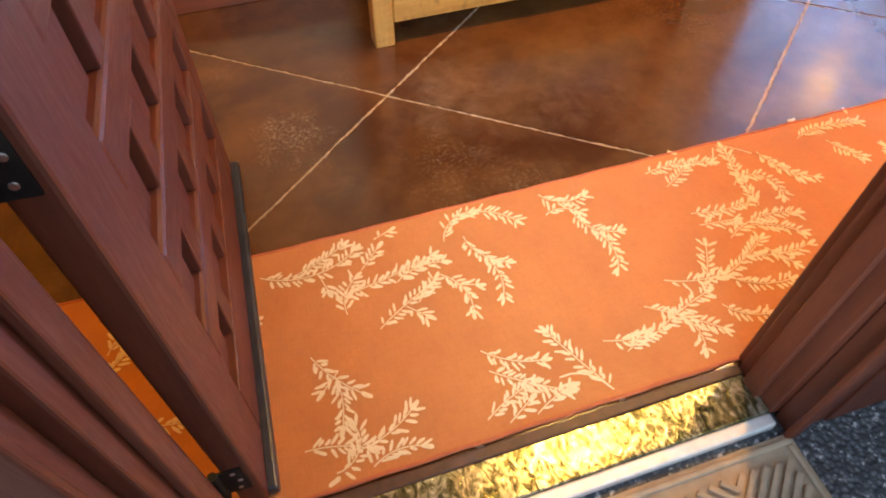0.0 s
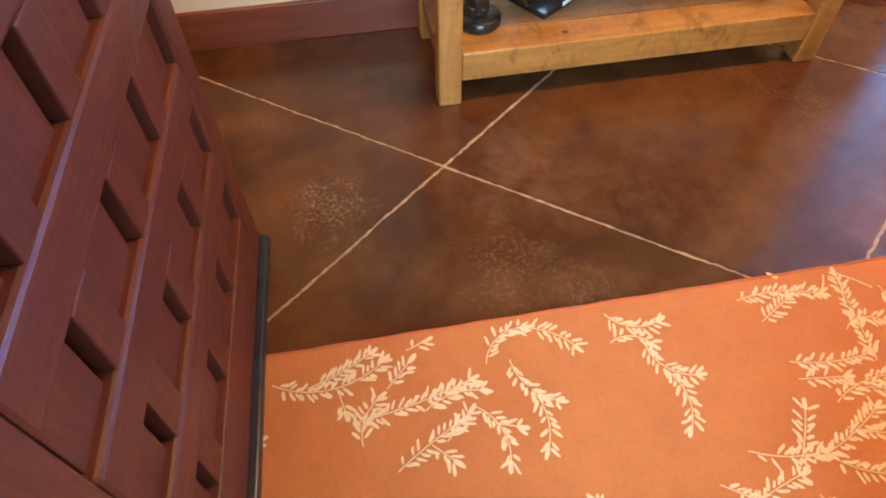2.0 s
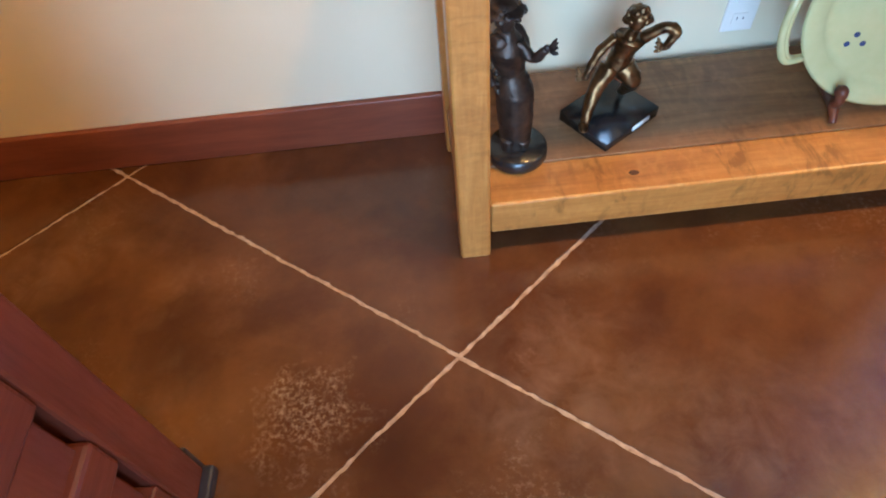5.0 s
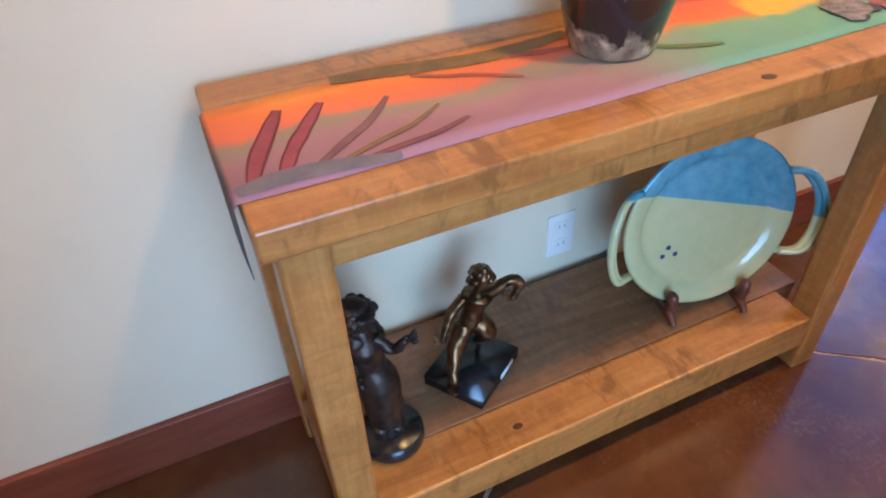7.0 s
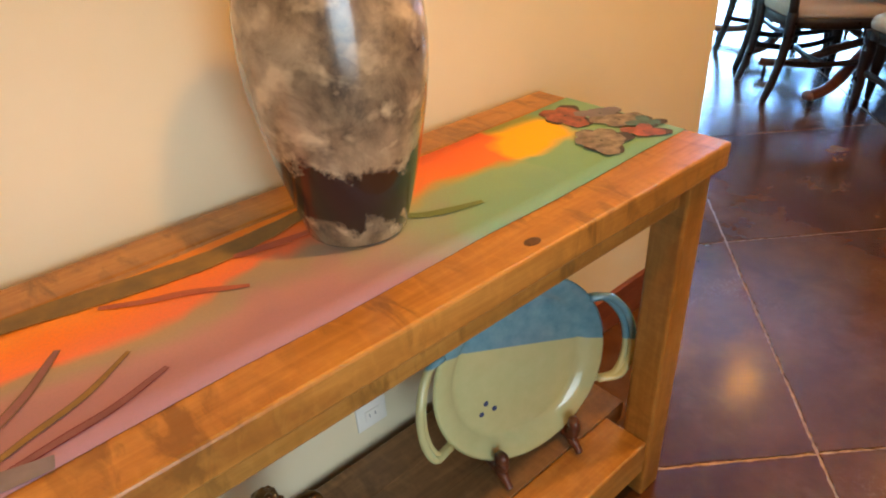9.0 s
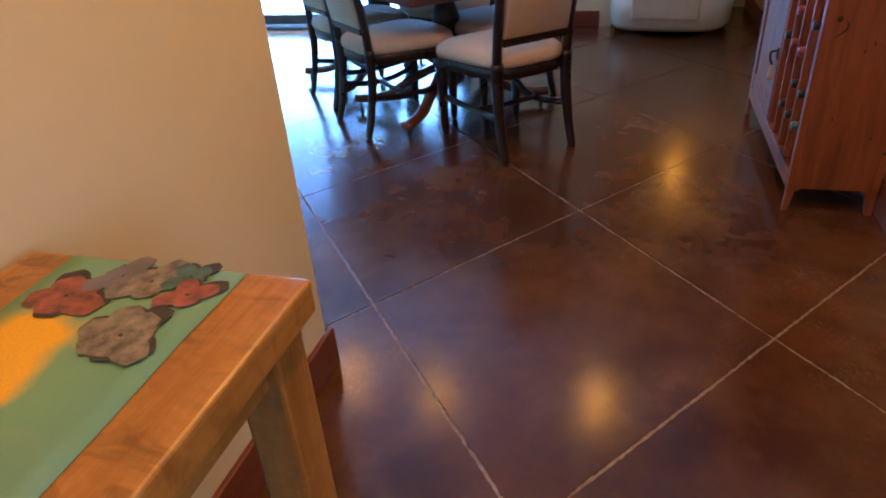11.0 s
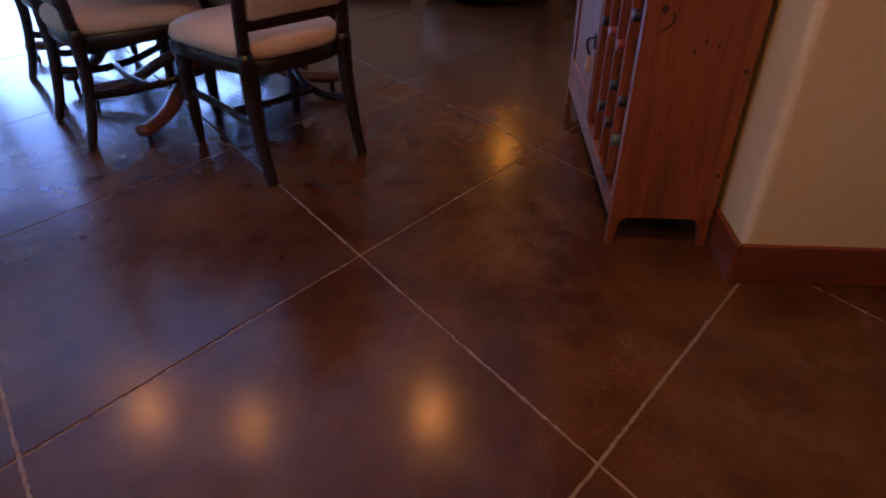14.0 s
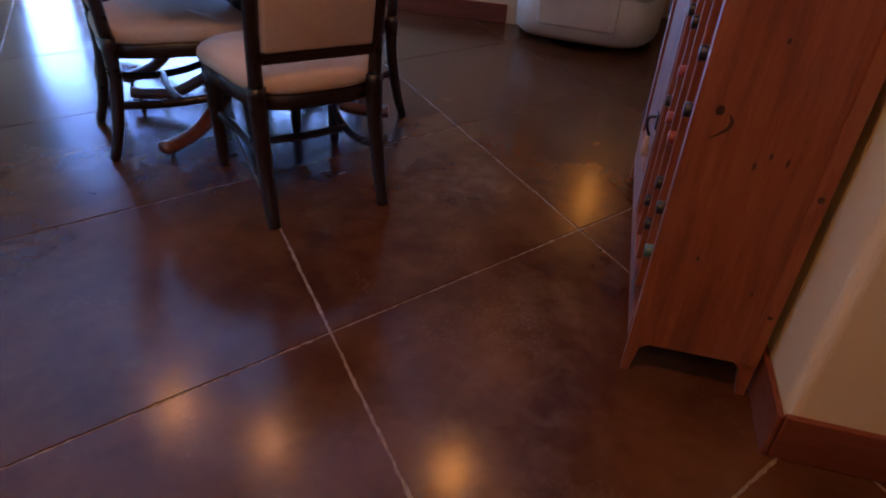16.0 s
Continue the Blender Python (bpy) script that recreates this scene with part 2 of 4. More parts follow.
def box(bm, x0, x1, y0, y1, z0, z1, bevel=0.0, m=None):
    r = bmesh.ops.create_cube(bm, size=1, matrix=Matrix.Translation(((x0 + x1) / 2, (y0 + y1) / 2, (z0 + z1) / 2)) @ Matrix.Diagonal((x1 - x0, y1 - y0, z1 - z0, 1)))
    vs = r["verts"]
    if bevel:
        es = list({e for v in vs for e in v.link_edges})
        vs = [v for f in bmesh.ops.bevel(bm, geom=es, offset=bevel, segments=2, affect="EDGES", profile=0.5)["faces"] for v in f.verts] + [v for v in vs if v.is_valid]
        vs = list({v for v in vs if v.is_valid})
    if m is not None:
        bmesh.ops.transform(bm, matrix=m, verts=vs)
    return bm


def block(*a, bevel=0.0, m=None):
    return box(bmesh.new(), *a, bevel=bevel, m=m)


def part(name, bm, material, parent=None, label="", smooth=False, kind=""):
    me = bpy.data.meshes.new(name)
    bmesh.ops.recalc_face_normals(bm, faces=bm.faces)
    bm.to_mesh(me)
    bm.free()
    if smooth:
        me.polygons.foreach_set("use_smooth", [True] * len(me.polygons))
    for k in (material if isinstance(material, (list, tuple)) else [material]):
        me.materials.append(k)
    ob = new(name, me)
    ob.parent = parent
    return tagged(ob, label=label, kind=kind)


def thing(name, label, category, at=None, group=""):
    ob = new(name)
    ob.empty_display_size = 0.1
    if at is not None:
        ob.matrix_world = at
    return tagged(ob, label=label, category=category, group=group)


def lathe(bm, profile, at=(0, 0, 0), n=40, m=None):
    """Turn (radius, height) pairs round an upright axis."""
    rings = []
    for r, z in profile:
        rings.append([bm.verts.new((r * math.cos(2 * math.pi * k / n), r * math.sin(2 * math.pi * k / n), z)) for k in range(n)])
    for a, b in zip(rings, rings[1:]):
        for k in range(n):
            bm.faces.new((a[k], a[(k + 1) % n], b[(k + 1) % n], b[k]))
    for ring, flip in ((rings[0], True), (rings[-1], False)):
        if profile[0 if flip else -1][0] > 1e-4:
            bm.faces.new(ring[::-1] if flip else ring)
    vs = [v for ring in rings for v in ring]
    bmesh.ops.transform(bm, matrix=Matrix.Translation(at) @ (m or Matrix()), verts=vs)
    return bm


def tube(bm, path, radii, n=10, flat=1.0, up=(0, 0, 1)):
    """A tapering limb along a path; flat squeezes the section across up."""
    pts = [Vector(p) for p in path]
    rings = []
    for i, p in enumerate(pts):
        d = (pts[min(i + 1, len(pts) - 1)] - pts[max(i - 1, 0)]).normalized()
        s = d.cross(Vector(up))
        s = s.normalized() if s.length > 1e-4 else Vector((1, 0, 0))
        u = s.cross(d).normalized()
        r = radii[i] if isinstance(radii, (list, tuple)) else radii
        rings.append([bm.verts.new(p + s * (r * math.cos(2 * math.pi * k / n)) + u * (r * flat * math.sin(2 * math.pi * k / n))) for k in range(n)])
    for a, b in zip(rings, rings[1:]):
        for k in range(n):
            bm.faces.new((a[k], a[(k + 1) % n], b[(k + 1) % n], b[k]))
    bm.faces.new(rings[0][::-1])
    bm.faces.new(rings[-1])
    return bm


def bend(path, steps=6):
    """A smooth curve through a few control points."""
    p = [Vector(q) for q in path]
    p = [2 * p[0] - p[1]] + p + [2 * p[-1] - p[-2]]
    out = []
    for i in range(1, len(p) - 2):
        for s in range(steps):
            t = s / steps
            out.append(0.5 * (2 * p[i] + (p[i + 1] - p[i - 1]) * t + (2 * p[i - 1] - 5 * p[i] + 4 * p[i + 1] - p[i + 2]) * t * t + (3 * p[i] - p[i - 1] - 3 * p[i + 1] + p[i + 2]) * t ** 3))
    return out + [p[-2]]


def thicken(bm, d):
    """Give open sheets a small thickness, away from their front."""
    bm.normal_update()
    ex = bmesh.ops.extrude_face_region(bm, geom=bm.faces[:])["geom"]
    top = [g for g in ex if isinstance(g, bmesh.types.BMVert)]
    away = [(v, v.normal.copy()) for v in top]
    for v, n in away:
        v.co += n * d


def structure(name, bm, material, label, category, smooth=False):
    return tagged(part(name, bm, material, smooth=smooth), label=label, category=category, kind="structure")


# ---- the shell: walls, ceiling, openings ----
Y_N, X_E, X_CORNER = 2.405, 6.98, 2.43
structure("wall_north", block(-1.7, X_CORNER, Y_N, Y_N + 0.14, 0, CEIL, bevel=0.012), WALL, "cream painted plaster wall behind the console table", "wall")
structure("wall_partition", block(X_CORNER - 0.14, X_CORNER, Y_N + 0.14, 7.2, 0, CEIL), WALL, "cream plaster wall of the dining room", "wall")
structure("wall_west", block(-1.84, -1.7, 0.5, Y_N + 0.14, 0, CEIL), WALL, "cream plaster wall beside the entrance", "wall")
bm = bmesh.new()
box(bm, -1.84, -0.10, 0.53, 0.655, 0, CEIL)
box(bm, 1.03, 2.15, 0.53, 0.655, 0, CEIL)
box(bm, -0.10, 1.03, 0.53, 0.655, 2.14, CEIL)
structure("wall_south", bm, WALL, "cream plaster wall with the entrance doorway", "wall")
structure("wall_hall_west", block(2.03, 2.15, -2.6, 0.53, 0, CEIL), WALL, "cream plaster wall of the side hall", "wall")
structure("wall_hall_south", block(2.15, 3.45, -2.72, -2.6, 0, CEIL), WALL, "cream plaster wall closing the side hall", "wall")
bm = block(3.455, 7.9, -2.6, 0.70, 0, CEIL)
es = [e for e in bm.edges if abs(e.verts[0].co.z - e.verts[1].co.z) > 1 and e.verts[0].co.x < 4 and e.verts[0].co.y > 0]
bmesh.ops.bevel(bm, geom=es, offset=0.03, segments=6, affect="EDGES", profile=0.5)
structure("wall_corner", bm, WALL, "cream plaster wall with a rounded corner", "wall")
# east wall with the glazed sliding doors
W0, W1 = 3.15, 6.25
bm = bmesh.new()
box(bm, X_E, X_E + 0.15, 1.95, W0, 0, CEIL)
box(bm, X_E, X_E + 0.15, W1, 7.2, 0, CEIL)
box(bm, X_E, X_E + 0.15, W0, W1, 2.12, CEIL)
box(bm, X_E, 7.9, 1.85, 1.95, 0, CEIL)
box(bm, 7.75, 7.9, 0.70, 1.85, 0, CEIL)
structure("wall_east", bm, WALL, "yellow cream plaster wall with glazed doors", "wall")
structure("wall_far_north", block(X_CORNER - 0.14, X_E + 0.15, 7.2, 7.34, 0, CEIL), WALL, "cream plaster wall closing the dining room", "wall")
bm = bmesh.new()
box(bm, -1.84, 8.0, 0.53, 7.34, CEIL, CEIL + 0.12)
box(bm, 2.03, 8.0, -2.72, 0.53, CEIL, CEIL + 0.12)
structure("ceiling", bm, CEILING, "plain off-white painted ceiling", "ceiling")


def baseboard(x0, x1, y0, y1):
    axis = "x" if x1 - x0 > y1 - y0 else "y"
    structure("baseboard", block(x0, x1, y0, y1, 0, 0.128, bevel=0.004), TRIM[axis], "red-brown stained wooden baseboard", "baseboard")


baseboard(-1.7, X_CORNER + 0.015, Y_N - 0.016, Y_N)
baseboard(X_CORNER, X_CORNER + 0.015, Y_N + 0.002, 7.2)
baseboard(-1.7, -0.162, 0.655, 0.671)
baseboard(1.067, 2.166, 0.655, 0.671)
baseboard(2.15, 2.166, -2.6, 0.653)
baseboard(3.44, 3.455, -2.6, 0.700)
baseboard(3.44, 7.75, 0.702, 0.717)
baseboard(X_E - 0.016, X_E, 1.95, W0 - 0.06)
baseboard(X_E - 0.016, X_E, W1 + 0.06, 7.2)

# glazed sliding doors
GLASS, t, b = nodes_of("window_glass")
b.inputs["Base Color"].default_value = (0.93, 0.97, 1, 1)
b.inputs["Roughness"].default_value, b.inputs["Transmission Weight"].default_value, b.inputs["IOR"].default_value = 0.0, 1.0, 1.05
win = tagged(new("window_1"), label="wide glazed sliding patio doors with dark frames", category="window", kind="structure")
FRAME = plain("window_frame_paint", (0.05, 0.045, 0.045), (0.08, 0.07, 0.068), 0.4, 10)
part("sill", block(X_E - 0.01, X_E + 0.16, W0, W1, 0, 0.035, bevel=0.004), METAL, win, "grey metal sill track")
part("track", block(X_E - 0.055, X_E - 0.011, W0, W1, 0, 0.016, bevel=0.003), RUBBER, win, "black floor track")
part("head", block(X_E + 0.02, X_E + 0.13, W0, W1, 2.06, 2.12), FRAME, win)
POSTS = (W0, 4.385, 5.62, W1)
for y in POSTS:
    part("mullion", block(X_E + 0.03, X_E + 0.11, max(W0, y - 0.05), min(W1, y + 0.05), 0.035, 2.06, bevel=0.004), FRAME, win)
for y, y_next in zip(POSTS, POSTS[1:]):
    part("bottom_rail", block(X_E + 0.04, X_E + 0.10, y + 0.05, y_next - 0.05, 0.035, 0.12, bevel=0.004), FRAME, win)
    p = part("pane", block(X_E + 0.066, X_E + 0.074, y + 0.05, y_next - 0.05, 0.12, 2.06), GLASS, win)
    p.visible_shadow = False

# the outside, one sheet to the horizon
GRAVEL, t, b = nodes_of("exposed_aggregate")
v = coords(t)
w = t.nodes.new("ShaderNodeTexVoronoi")
w.inputs["Scale"].default_value = 90
t.links.new(v, w.inputs["Vector"])
t.links.new(mixed(t, spread(t, noise_tex(t, v, 60, 4), 0.58, 0.66), ramp(t, w.outputs["Distance"], [(0.1, (0.20, 0.202, 0.205)), (0.6, (0.06, 0.062, 0.066))]), (0.58, 0.56, 0.53)), b.inputs["Base Color"])
b.inputs["Roughness"].default_value = 0.45
bumped(t, b, w.outputs["Distance"], 0.7, 0.006)
ground = structure("ground", block(-150, 150, -150, 150, -0.35, -0.02), GRAVEL, "dark exposed-aggregate paving around the house", "ground")

# entrance frame
jam = tagged(new("door_frame"), label="red-brown moulded wooden entrance frame", category="door frame", kind="structure")
for side, s in ((-0.060, -1), (0.965, 1)):
    for name, a, c, y0, y1 in (("jamb", 0, 0.06, 0.545, 0.655), ("stop", -0.014, 0.0, 0.58, 0.625), ("outer_moulding", 0.02, 0.11, 0.505, 0.545), ("inner_casing", 0.012, 0.10, 0.655, 0.675), ("outer_bead", 0.006, 0.035, 0.525, 0.545)):
        x0, x1 = sorted((side + s * a, side + s * c))
        if name == "outer_bead":
            y0, y1 = 0.49, 0.505
        part(name, block(x0, x1, y0, y1, 0.0 if name in ("jamb", "stop", "inner_casing") else -0.02, 2.12, bevel=0.004), DOORWOOD["z"], jam)
part("outer_board", block(1.0755, 1.62, 0.500, 0.5298, -0.02, 2.4, bevel=0.003), DOORWOOD["z"], jam)
part("outer_board", block(-0.72, -0.1705, 0.500, 0.5298, -0.02, 2.4, bevel=0.003), DOORWOOD["z"], jam)
part("head_jamb", block(-0.0995, 1.025, 0.545, 0.655, 2.08, 2.14, bevel=0.004), DOORWOOD["y"], jam)
GOLD, t, b = nodes_of("mottled_gilt_metal")
v = coords(t, (52, 30, 30))
g = noise_tex(t, v, 1.0, 4, 0.6, 1.6)
t.links.new(ramp(t, g, [(0.34, (0.05, 0.05, 0.02)), (0.47, (0.17, 0.16, 0.07)), (0.56, (0.44, 0.40, 0.24)), (0.72, (0.80, 0.76, 0.60))]), b.inputs["Base Color"])
b.inputs["Metallic"].default_value, b.inputs["Roughness"].default_value = 0.75, 0.16
bumped(t, b, g, 0.5, 0.002)
# pale and only slightly metallic, so the lip comes out bright
LIP = plain("pale_aluminium_lip", (0.70, 0.68, 0.64), (0.88, 0.86, 0.82), 0.5, 40, 0.2, 0.35)
STRIP = plain("dark_strip_wood", (0.045, 0.018, 0.009), (0.09, 0.036, 0.018), 0.5, 30)
sill = tagged(new("threshold"), label="mottled gilt metal threshold with a bright lip", category="threshold", kind="structure")
part("plate", block(-0.060, 0.965, 0.548, 0.636, -0.02, 0.012, bevel=0.003), GOLD, sill)
part("lip", block(-0.060, 0.965, 0.520, 0.547, -0.02, 0.008, bevel=0.005), LIP, sill, "bright aluminium lip")
part("inner_strip", block(-0.060, 0.965, 0.637, 0.662, -0.02, 0.009, bevel=0.003), STRIP, sill, "dark brown wooden inner strip")

# ---- open entrance door ----
door = tagged(new("door_1"), label="open red-brown wooden lattice door with sunken square panels", category="door", kind="structure")
door.matrix_world = Matrix.Translation((-0.016, 0.690, 0)) @ Matrix.Rotation(radians(-2.5), 4, "Z")
DX0, DX1, DW = -0.046, 0.0, 0.893
COLS = [(0.136 + 0.185 * k, 0.262 + 0.185 * k) for k in range(4)]
ROWZ = [(0.188 + 0.196 * k, 0.299 + 0.196 * k) for k in range(9)]
for y0, y1 in COLS:
    part("panel_backing", block(DX0 + 0.006, DX0 + 0.010, y0 - 0.01, y1 + 0.01, 0.17, 2.0), DOORWOOD["z"], door)
    for z0, z1 in ROWZ:
        part("panel", block(DX0 + 0.0102, DX1 - 0.017, y0 + 0.013, y1 - 0.013, z0 - 0.004, z1 + 0.004, bevel=0.002), DOORWOOD["z"], door)
part("hinge_stile", block(DX0, DX1, 0.0, COLS[0][0], 0.014, 2.06, bevel=0.006), DOORWOOD["z"], door)
part("lock_stile", block(DX0, DX1, COLS[-1][1], DW, 0.014, 2.06, bevel=0.006), DOORWOOD["z"], door)
part("bottom_rail", block(DX0, DX1, COLS[0][0], COLS[-1][1], 0.014, ROWZ[0][0], bevel=0.004), DOORWOOD["y"], door)
part("top_rail", block(DX0, DX1, COLS[0][0], COLS[-1][1], ROWZ[-1][1], 2.06, bevel=0.004), DOORWOOD["y"], door)
for lo, hi in zip(ROWZ, ROWZ[1:]):
    part("rail", block(DX0 + 0.002, DX1 - 0.001, COLS[0][0], COLS[-1][1], lo[1], hi[0], bevel=0.008), DOORWOOD["y"], door)
for lo, hi in ROWZ:
    for a, c in zip(COLS, COLS[1:]):
        part("crossbar", block(DX0 + 0.003, DX1 - 0.003, a[1], c[0], lo, hi, bevel=0.003), DOORWOOD["z"], door)
part("sweep", block(DX1 - 0.004, DX1 + 0.020, 0.01, DW + 0.004, 0.004, 0.034, bevel=0.006), RUBBER, door, "black rubber door sweep")
part("end_seal", block(DX0 + 0.008, DX1 - 0.002, DW, DW + 0.008, 0.01, 0.115, bevel=0.003), RUBBER, door, "black rubber corner seal")
for z in (0.15, 0.888, 1.86):
    bm = block(DX0 - 0.004, DX0 + 0.034, -0.0034, -0.0002, z - 0.045, z + 0.045)
    lathe(bm, [(0.0, -0.05), (0.008, -0.048), (0.008, 0.048), (0.0, 0.05)], (DX0 - 0.010, -0.006, z), 14)
    hinge = part("hinge", bm, IRON, door, "black iron butt hinge")
    for dz in (-0.03, 0.0, 0.03):
        part("screw", lathe(bmesh.new(), [(0.0, 0.0), (0.0045, 0.0), (0.004, 0.0012), (0.0, 0.0015)], (DX0 + 0.018 + 0.006 * (dz == 0), -0.0034, z + dz), 10, Matrix.Rotation(radians(90), 4, "X")), METAL, hinge)

# ---- console table ----
TX0, TX1, TY0, TY1, TZ = 0.508, 1.696, 1.976, 2.385, 0.817
table = thing("console_table", "figured maple console table with a lower shelf against the wall", "table")
part("top_board", block(TX0, TX1, TY0, TY0 + 0.0908, TZ - 0.045, TZ, bevel=0.004), MAPLE["x"], table)
part("top_board", block(TX0, TX1, TY0 + 0.0912, TY1 - 0.075, TZ - 0.045, TZ - 0.0005, bevel=0.002), MAPLE["x"], table)
part("top_board", block(TX0, TX1, TY1 - 0.0748, TY1, TZ - 0.045, TZ, bevel=0.005), MAPLE["x"], table)
part("front_apron", block(0.592, 1.615, 2.006, 2.034, 0.716, TZ - 0.046, bevel=0.003), MAPLE["x"], table)
part("back_apron", block(0.592, 1.615, 2.345, 2.370, 0.715, TZ - 0.046, bevel=0.003), MAPLE["x"], table)
for x in (0.530, 1.645):
    part("side_apron", block(x, x + 0.025, 2.058, 2.318, 0.715, TZ - 0.046, bevel=0.003), MAPLE["y"], table)
for x in (0.526, 1.616):
    for y in (1.992, 2.319):
        part("leg", block(x, x + 0.065, y, y + 0.065, 0.0, TZ - 0.0465, bevel=0.006), MAPLE["z"], table)
# rear boards carry the tabletop's shade in their colour
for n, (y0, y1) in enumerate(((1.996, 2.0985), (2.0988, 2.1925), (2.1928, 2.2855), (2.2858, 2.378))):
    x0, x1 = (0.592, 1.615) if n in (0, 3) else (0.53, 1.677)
    part("shelf_board", block(x0, x1, y0, y1, 0.118 if n else 0.078, (0.1675, 0.170, 0.1697, 0.170)[n], bevel=0.005 if n == 0 else 0.0012), MAPLE["x"] if n == 0 else SHADED_SHELFWOOD, table)

MAPLEKNOT = plain("maple_knot", (0.035, 0.014, 0.006), (0.11, 0.042, 0.015), 0.45, 150)
for x, y, z, a, c in ((0.890, 2.042, 0.1675, 0.011, 0.007), (1.246, 1.999, TZ, 0.013, 0.009)):
    part("knot", lathe(bmesh.new(), [(0.0, 0.0004), (0.7, 0.0004), (1.0, 0.0)], n=18, m=Matrix.Translation((x, y, z)) @ Matrix.Diagonal((a, c, 1, 1))), MAPLEKNOT, table)

# ---- runner cloth on the table ----
SILK, t, b = nodes_of("painted_silk")
v = coords(t)
sep = t.nodes.new("ShaderNodeSeparateXYZ")
t.links.new(v, sep.inputs[0])
wob = noise_tex(t, v, 6.5, 3, 0.5, 0.3)
# across the cloth: mauve at the front, then grey-green, then orange at the back
acr = t.nodes.new("ShaderNodeMath")
acr.operation = "ADD"
t.links.new(spread(t, sep.outputs["Y"], 2.040, 2.305), acr.inputs[0])
t.links.new(spread(t, wob, 0.25, 0.75, -0.13, 0.13), acr.inputs[1])
west = ramp(t, acr.outputs[0], [(0.20, (0.31, 0.155, 0.185)), (0.34, (0.36, 0.19, 0.20)), (0.44, (0.31, 0.235, 0.175)), (0.50, (0.34, 0.24, 0.16)), (0.57, (0.74, 0.17, 0.07)), (0.78, (0.82, 0.20, 0.03)), (1.0, (0.84, 0.30, 0.03))])
east = ramp(t, acr.outputs[0], [(0.15, (0.14, 0.31, 0.22)), (0.46, (0.19, 0.35, 0.22)), (0.54, (0.40, 0.30, 0.08)), (0.60, (0.66, 0.16, 0.03)), (0.9, (0.72, 0.12, 0.03))])
far = ramp(t, acr.outputs[0], [(0.2, (0.13, 0.31, 0.21)), (0.52, (0.16, 0.34, 0.21)), (0.60, (0.80, 0.42, 0.012)), (0.84, (0.80, 0.40, 0.012)), (0.95, (0.26, 0.30, 0.08))])
alo = t.nodes.new("ShaderNodeMath")
alo.operation = "ADD"
t.links.new(sep.outputs["X"], alo.inputs[0])
t.links.new(spread(t, wob, 0.25, 0.75, -0.07, 0.07), alo.inputs[1])
col = mixed(t, spread(t, alo.outputs[0], 1.06, 1.26), west, east)
col = mixed(t, spread(t, alo.outputs[0], 1.41, 1.44), col, far)
col = mixed(t, spread(t, alo.outputs[0], 1.56, 1.60), col, (0.15, 0.33, 0.22))
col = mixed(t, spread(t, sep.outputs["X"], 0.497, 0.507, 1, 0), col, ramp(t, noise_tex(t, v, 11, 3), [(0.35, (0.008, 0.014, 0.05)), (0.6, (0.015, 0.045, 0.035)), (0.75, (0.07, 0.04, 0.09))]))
t.links.new(mixed(t, spread(t, noise_tex(t, v, 260, 2), 0.4, 0.7, 0, 0.15), col, (0.2, 0.15, 0.12)), b.inputs["Base Color"])
b.inputs["Roughness"].default_value, b.inputs["Sheen Weight"].default_value = 0.75, 0.0
bumped(t, b, noise_tex(t, v, 300, 2), 0.15, 0.001)
runner = thing("table_runner", "hand-painted silk runner lying along the console table", "table runner")
bm = bmesh.new()
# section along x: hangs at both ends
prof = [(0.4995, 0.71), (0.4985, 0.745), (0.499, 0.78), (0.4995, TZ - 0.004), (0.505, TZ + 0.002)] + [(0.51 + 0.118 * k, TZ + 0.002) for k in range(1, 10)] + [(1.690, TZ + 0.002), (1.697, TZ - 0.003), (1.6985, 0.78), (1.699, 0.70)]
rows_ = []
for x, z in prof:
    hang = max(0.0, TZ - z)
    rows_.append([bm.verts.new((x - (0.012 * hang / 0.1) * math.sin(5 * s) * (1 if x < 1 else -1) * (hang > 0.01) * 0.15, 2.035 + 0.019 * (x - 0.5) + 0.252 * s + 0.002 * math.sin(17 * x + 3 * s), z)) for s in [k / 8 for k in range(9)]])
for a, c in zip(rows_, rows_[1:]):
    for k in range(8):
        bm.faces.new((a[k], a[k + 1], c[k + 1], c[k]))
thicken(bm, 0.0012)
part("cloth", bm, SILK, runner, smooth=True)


LAYER = itertools.count()


def stroke(name, path, width, material, label=""):
    """A flat brush stroke of paint lying on the cloth, tapering at its ends."""
    pts = bend([(x, y, 0) for x, y in path], 7)
    bm = bmesh.new()
    left, right = [], []
    z = TZ + 0.0036 + 0.00003 * next(LAYER)
    for i, p in enumerate(pts):
        d = (pts[min(i + 1, len(pts) - 1)] - pts[max(i - 1, 0)]).normalized()
        s = i / (len(pts) - 1)
        w = width * (0.35 + 0.65 * math.sin(math.pi * min(1, 0.08 + s * 0.88)) ** 0.6) * (0.95 + 0.12 * noise.noise((p.x * 30, p.y * 30, 3)))
        o = Vector((-d.y, d.x, 0)) * w / 2
        left.append(bm.verts.new((p.x + o.x, p.y + o.y, z)))
        right.append(bm.verts.new((p.x - o.x, p.y - o.y, z)))
    for k in range(len(pts) - 1):
        bm.faces.new((left[k], left[k + 1], right[k + 1], right[k]))
    thicken(bm, 0.0002)
    return part(name, bm, material, runner, label)


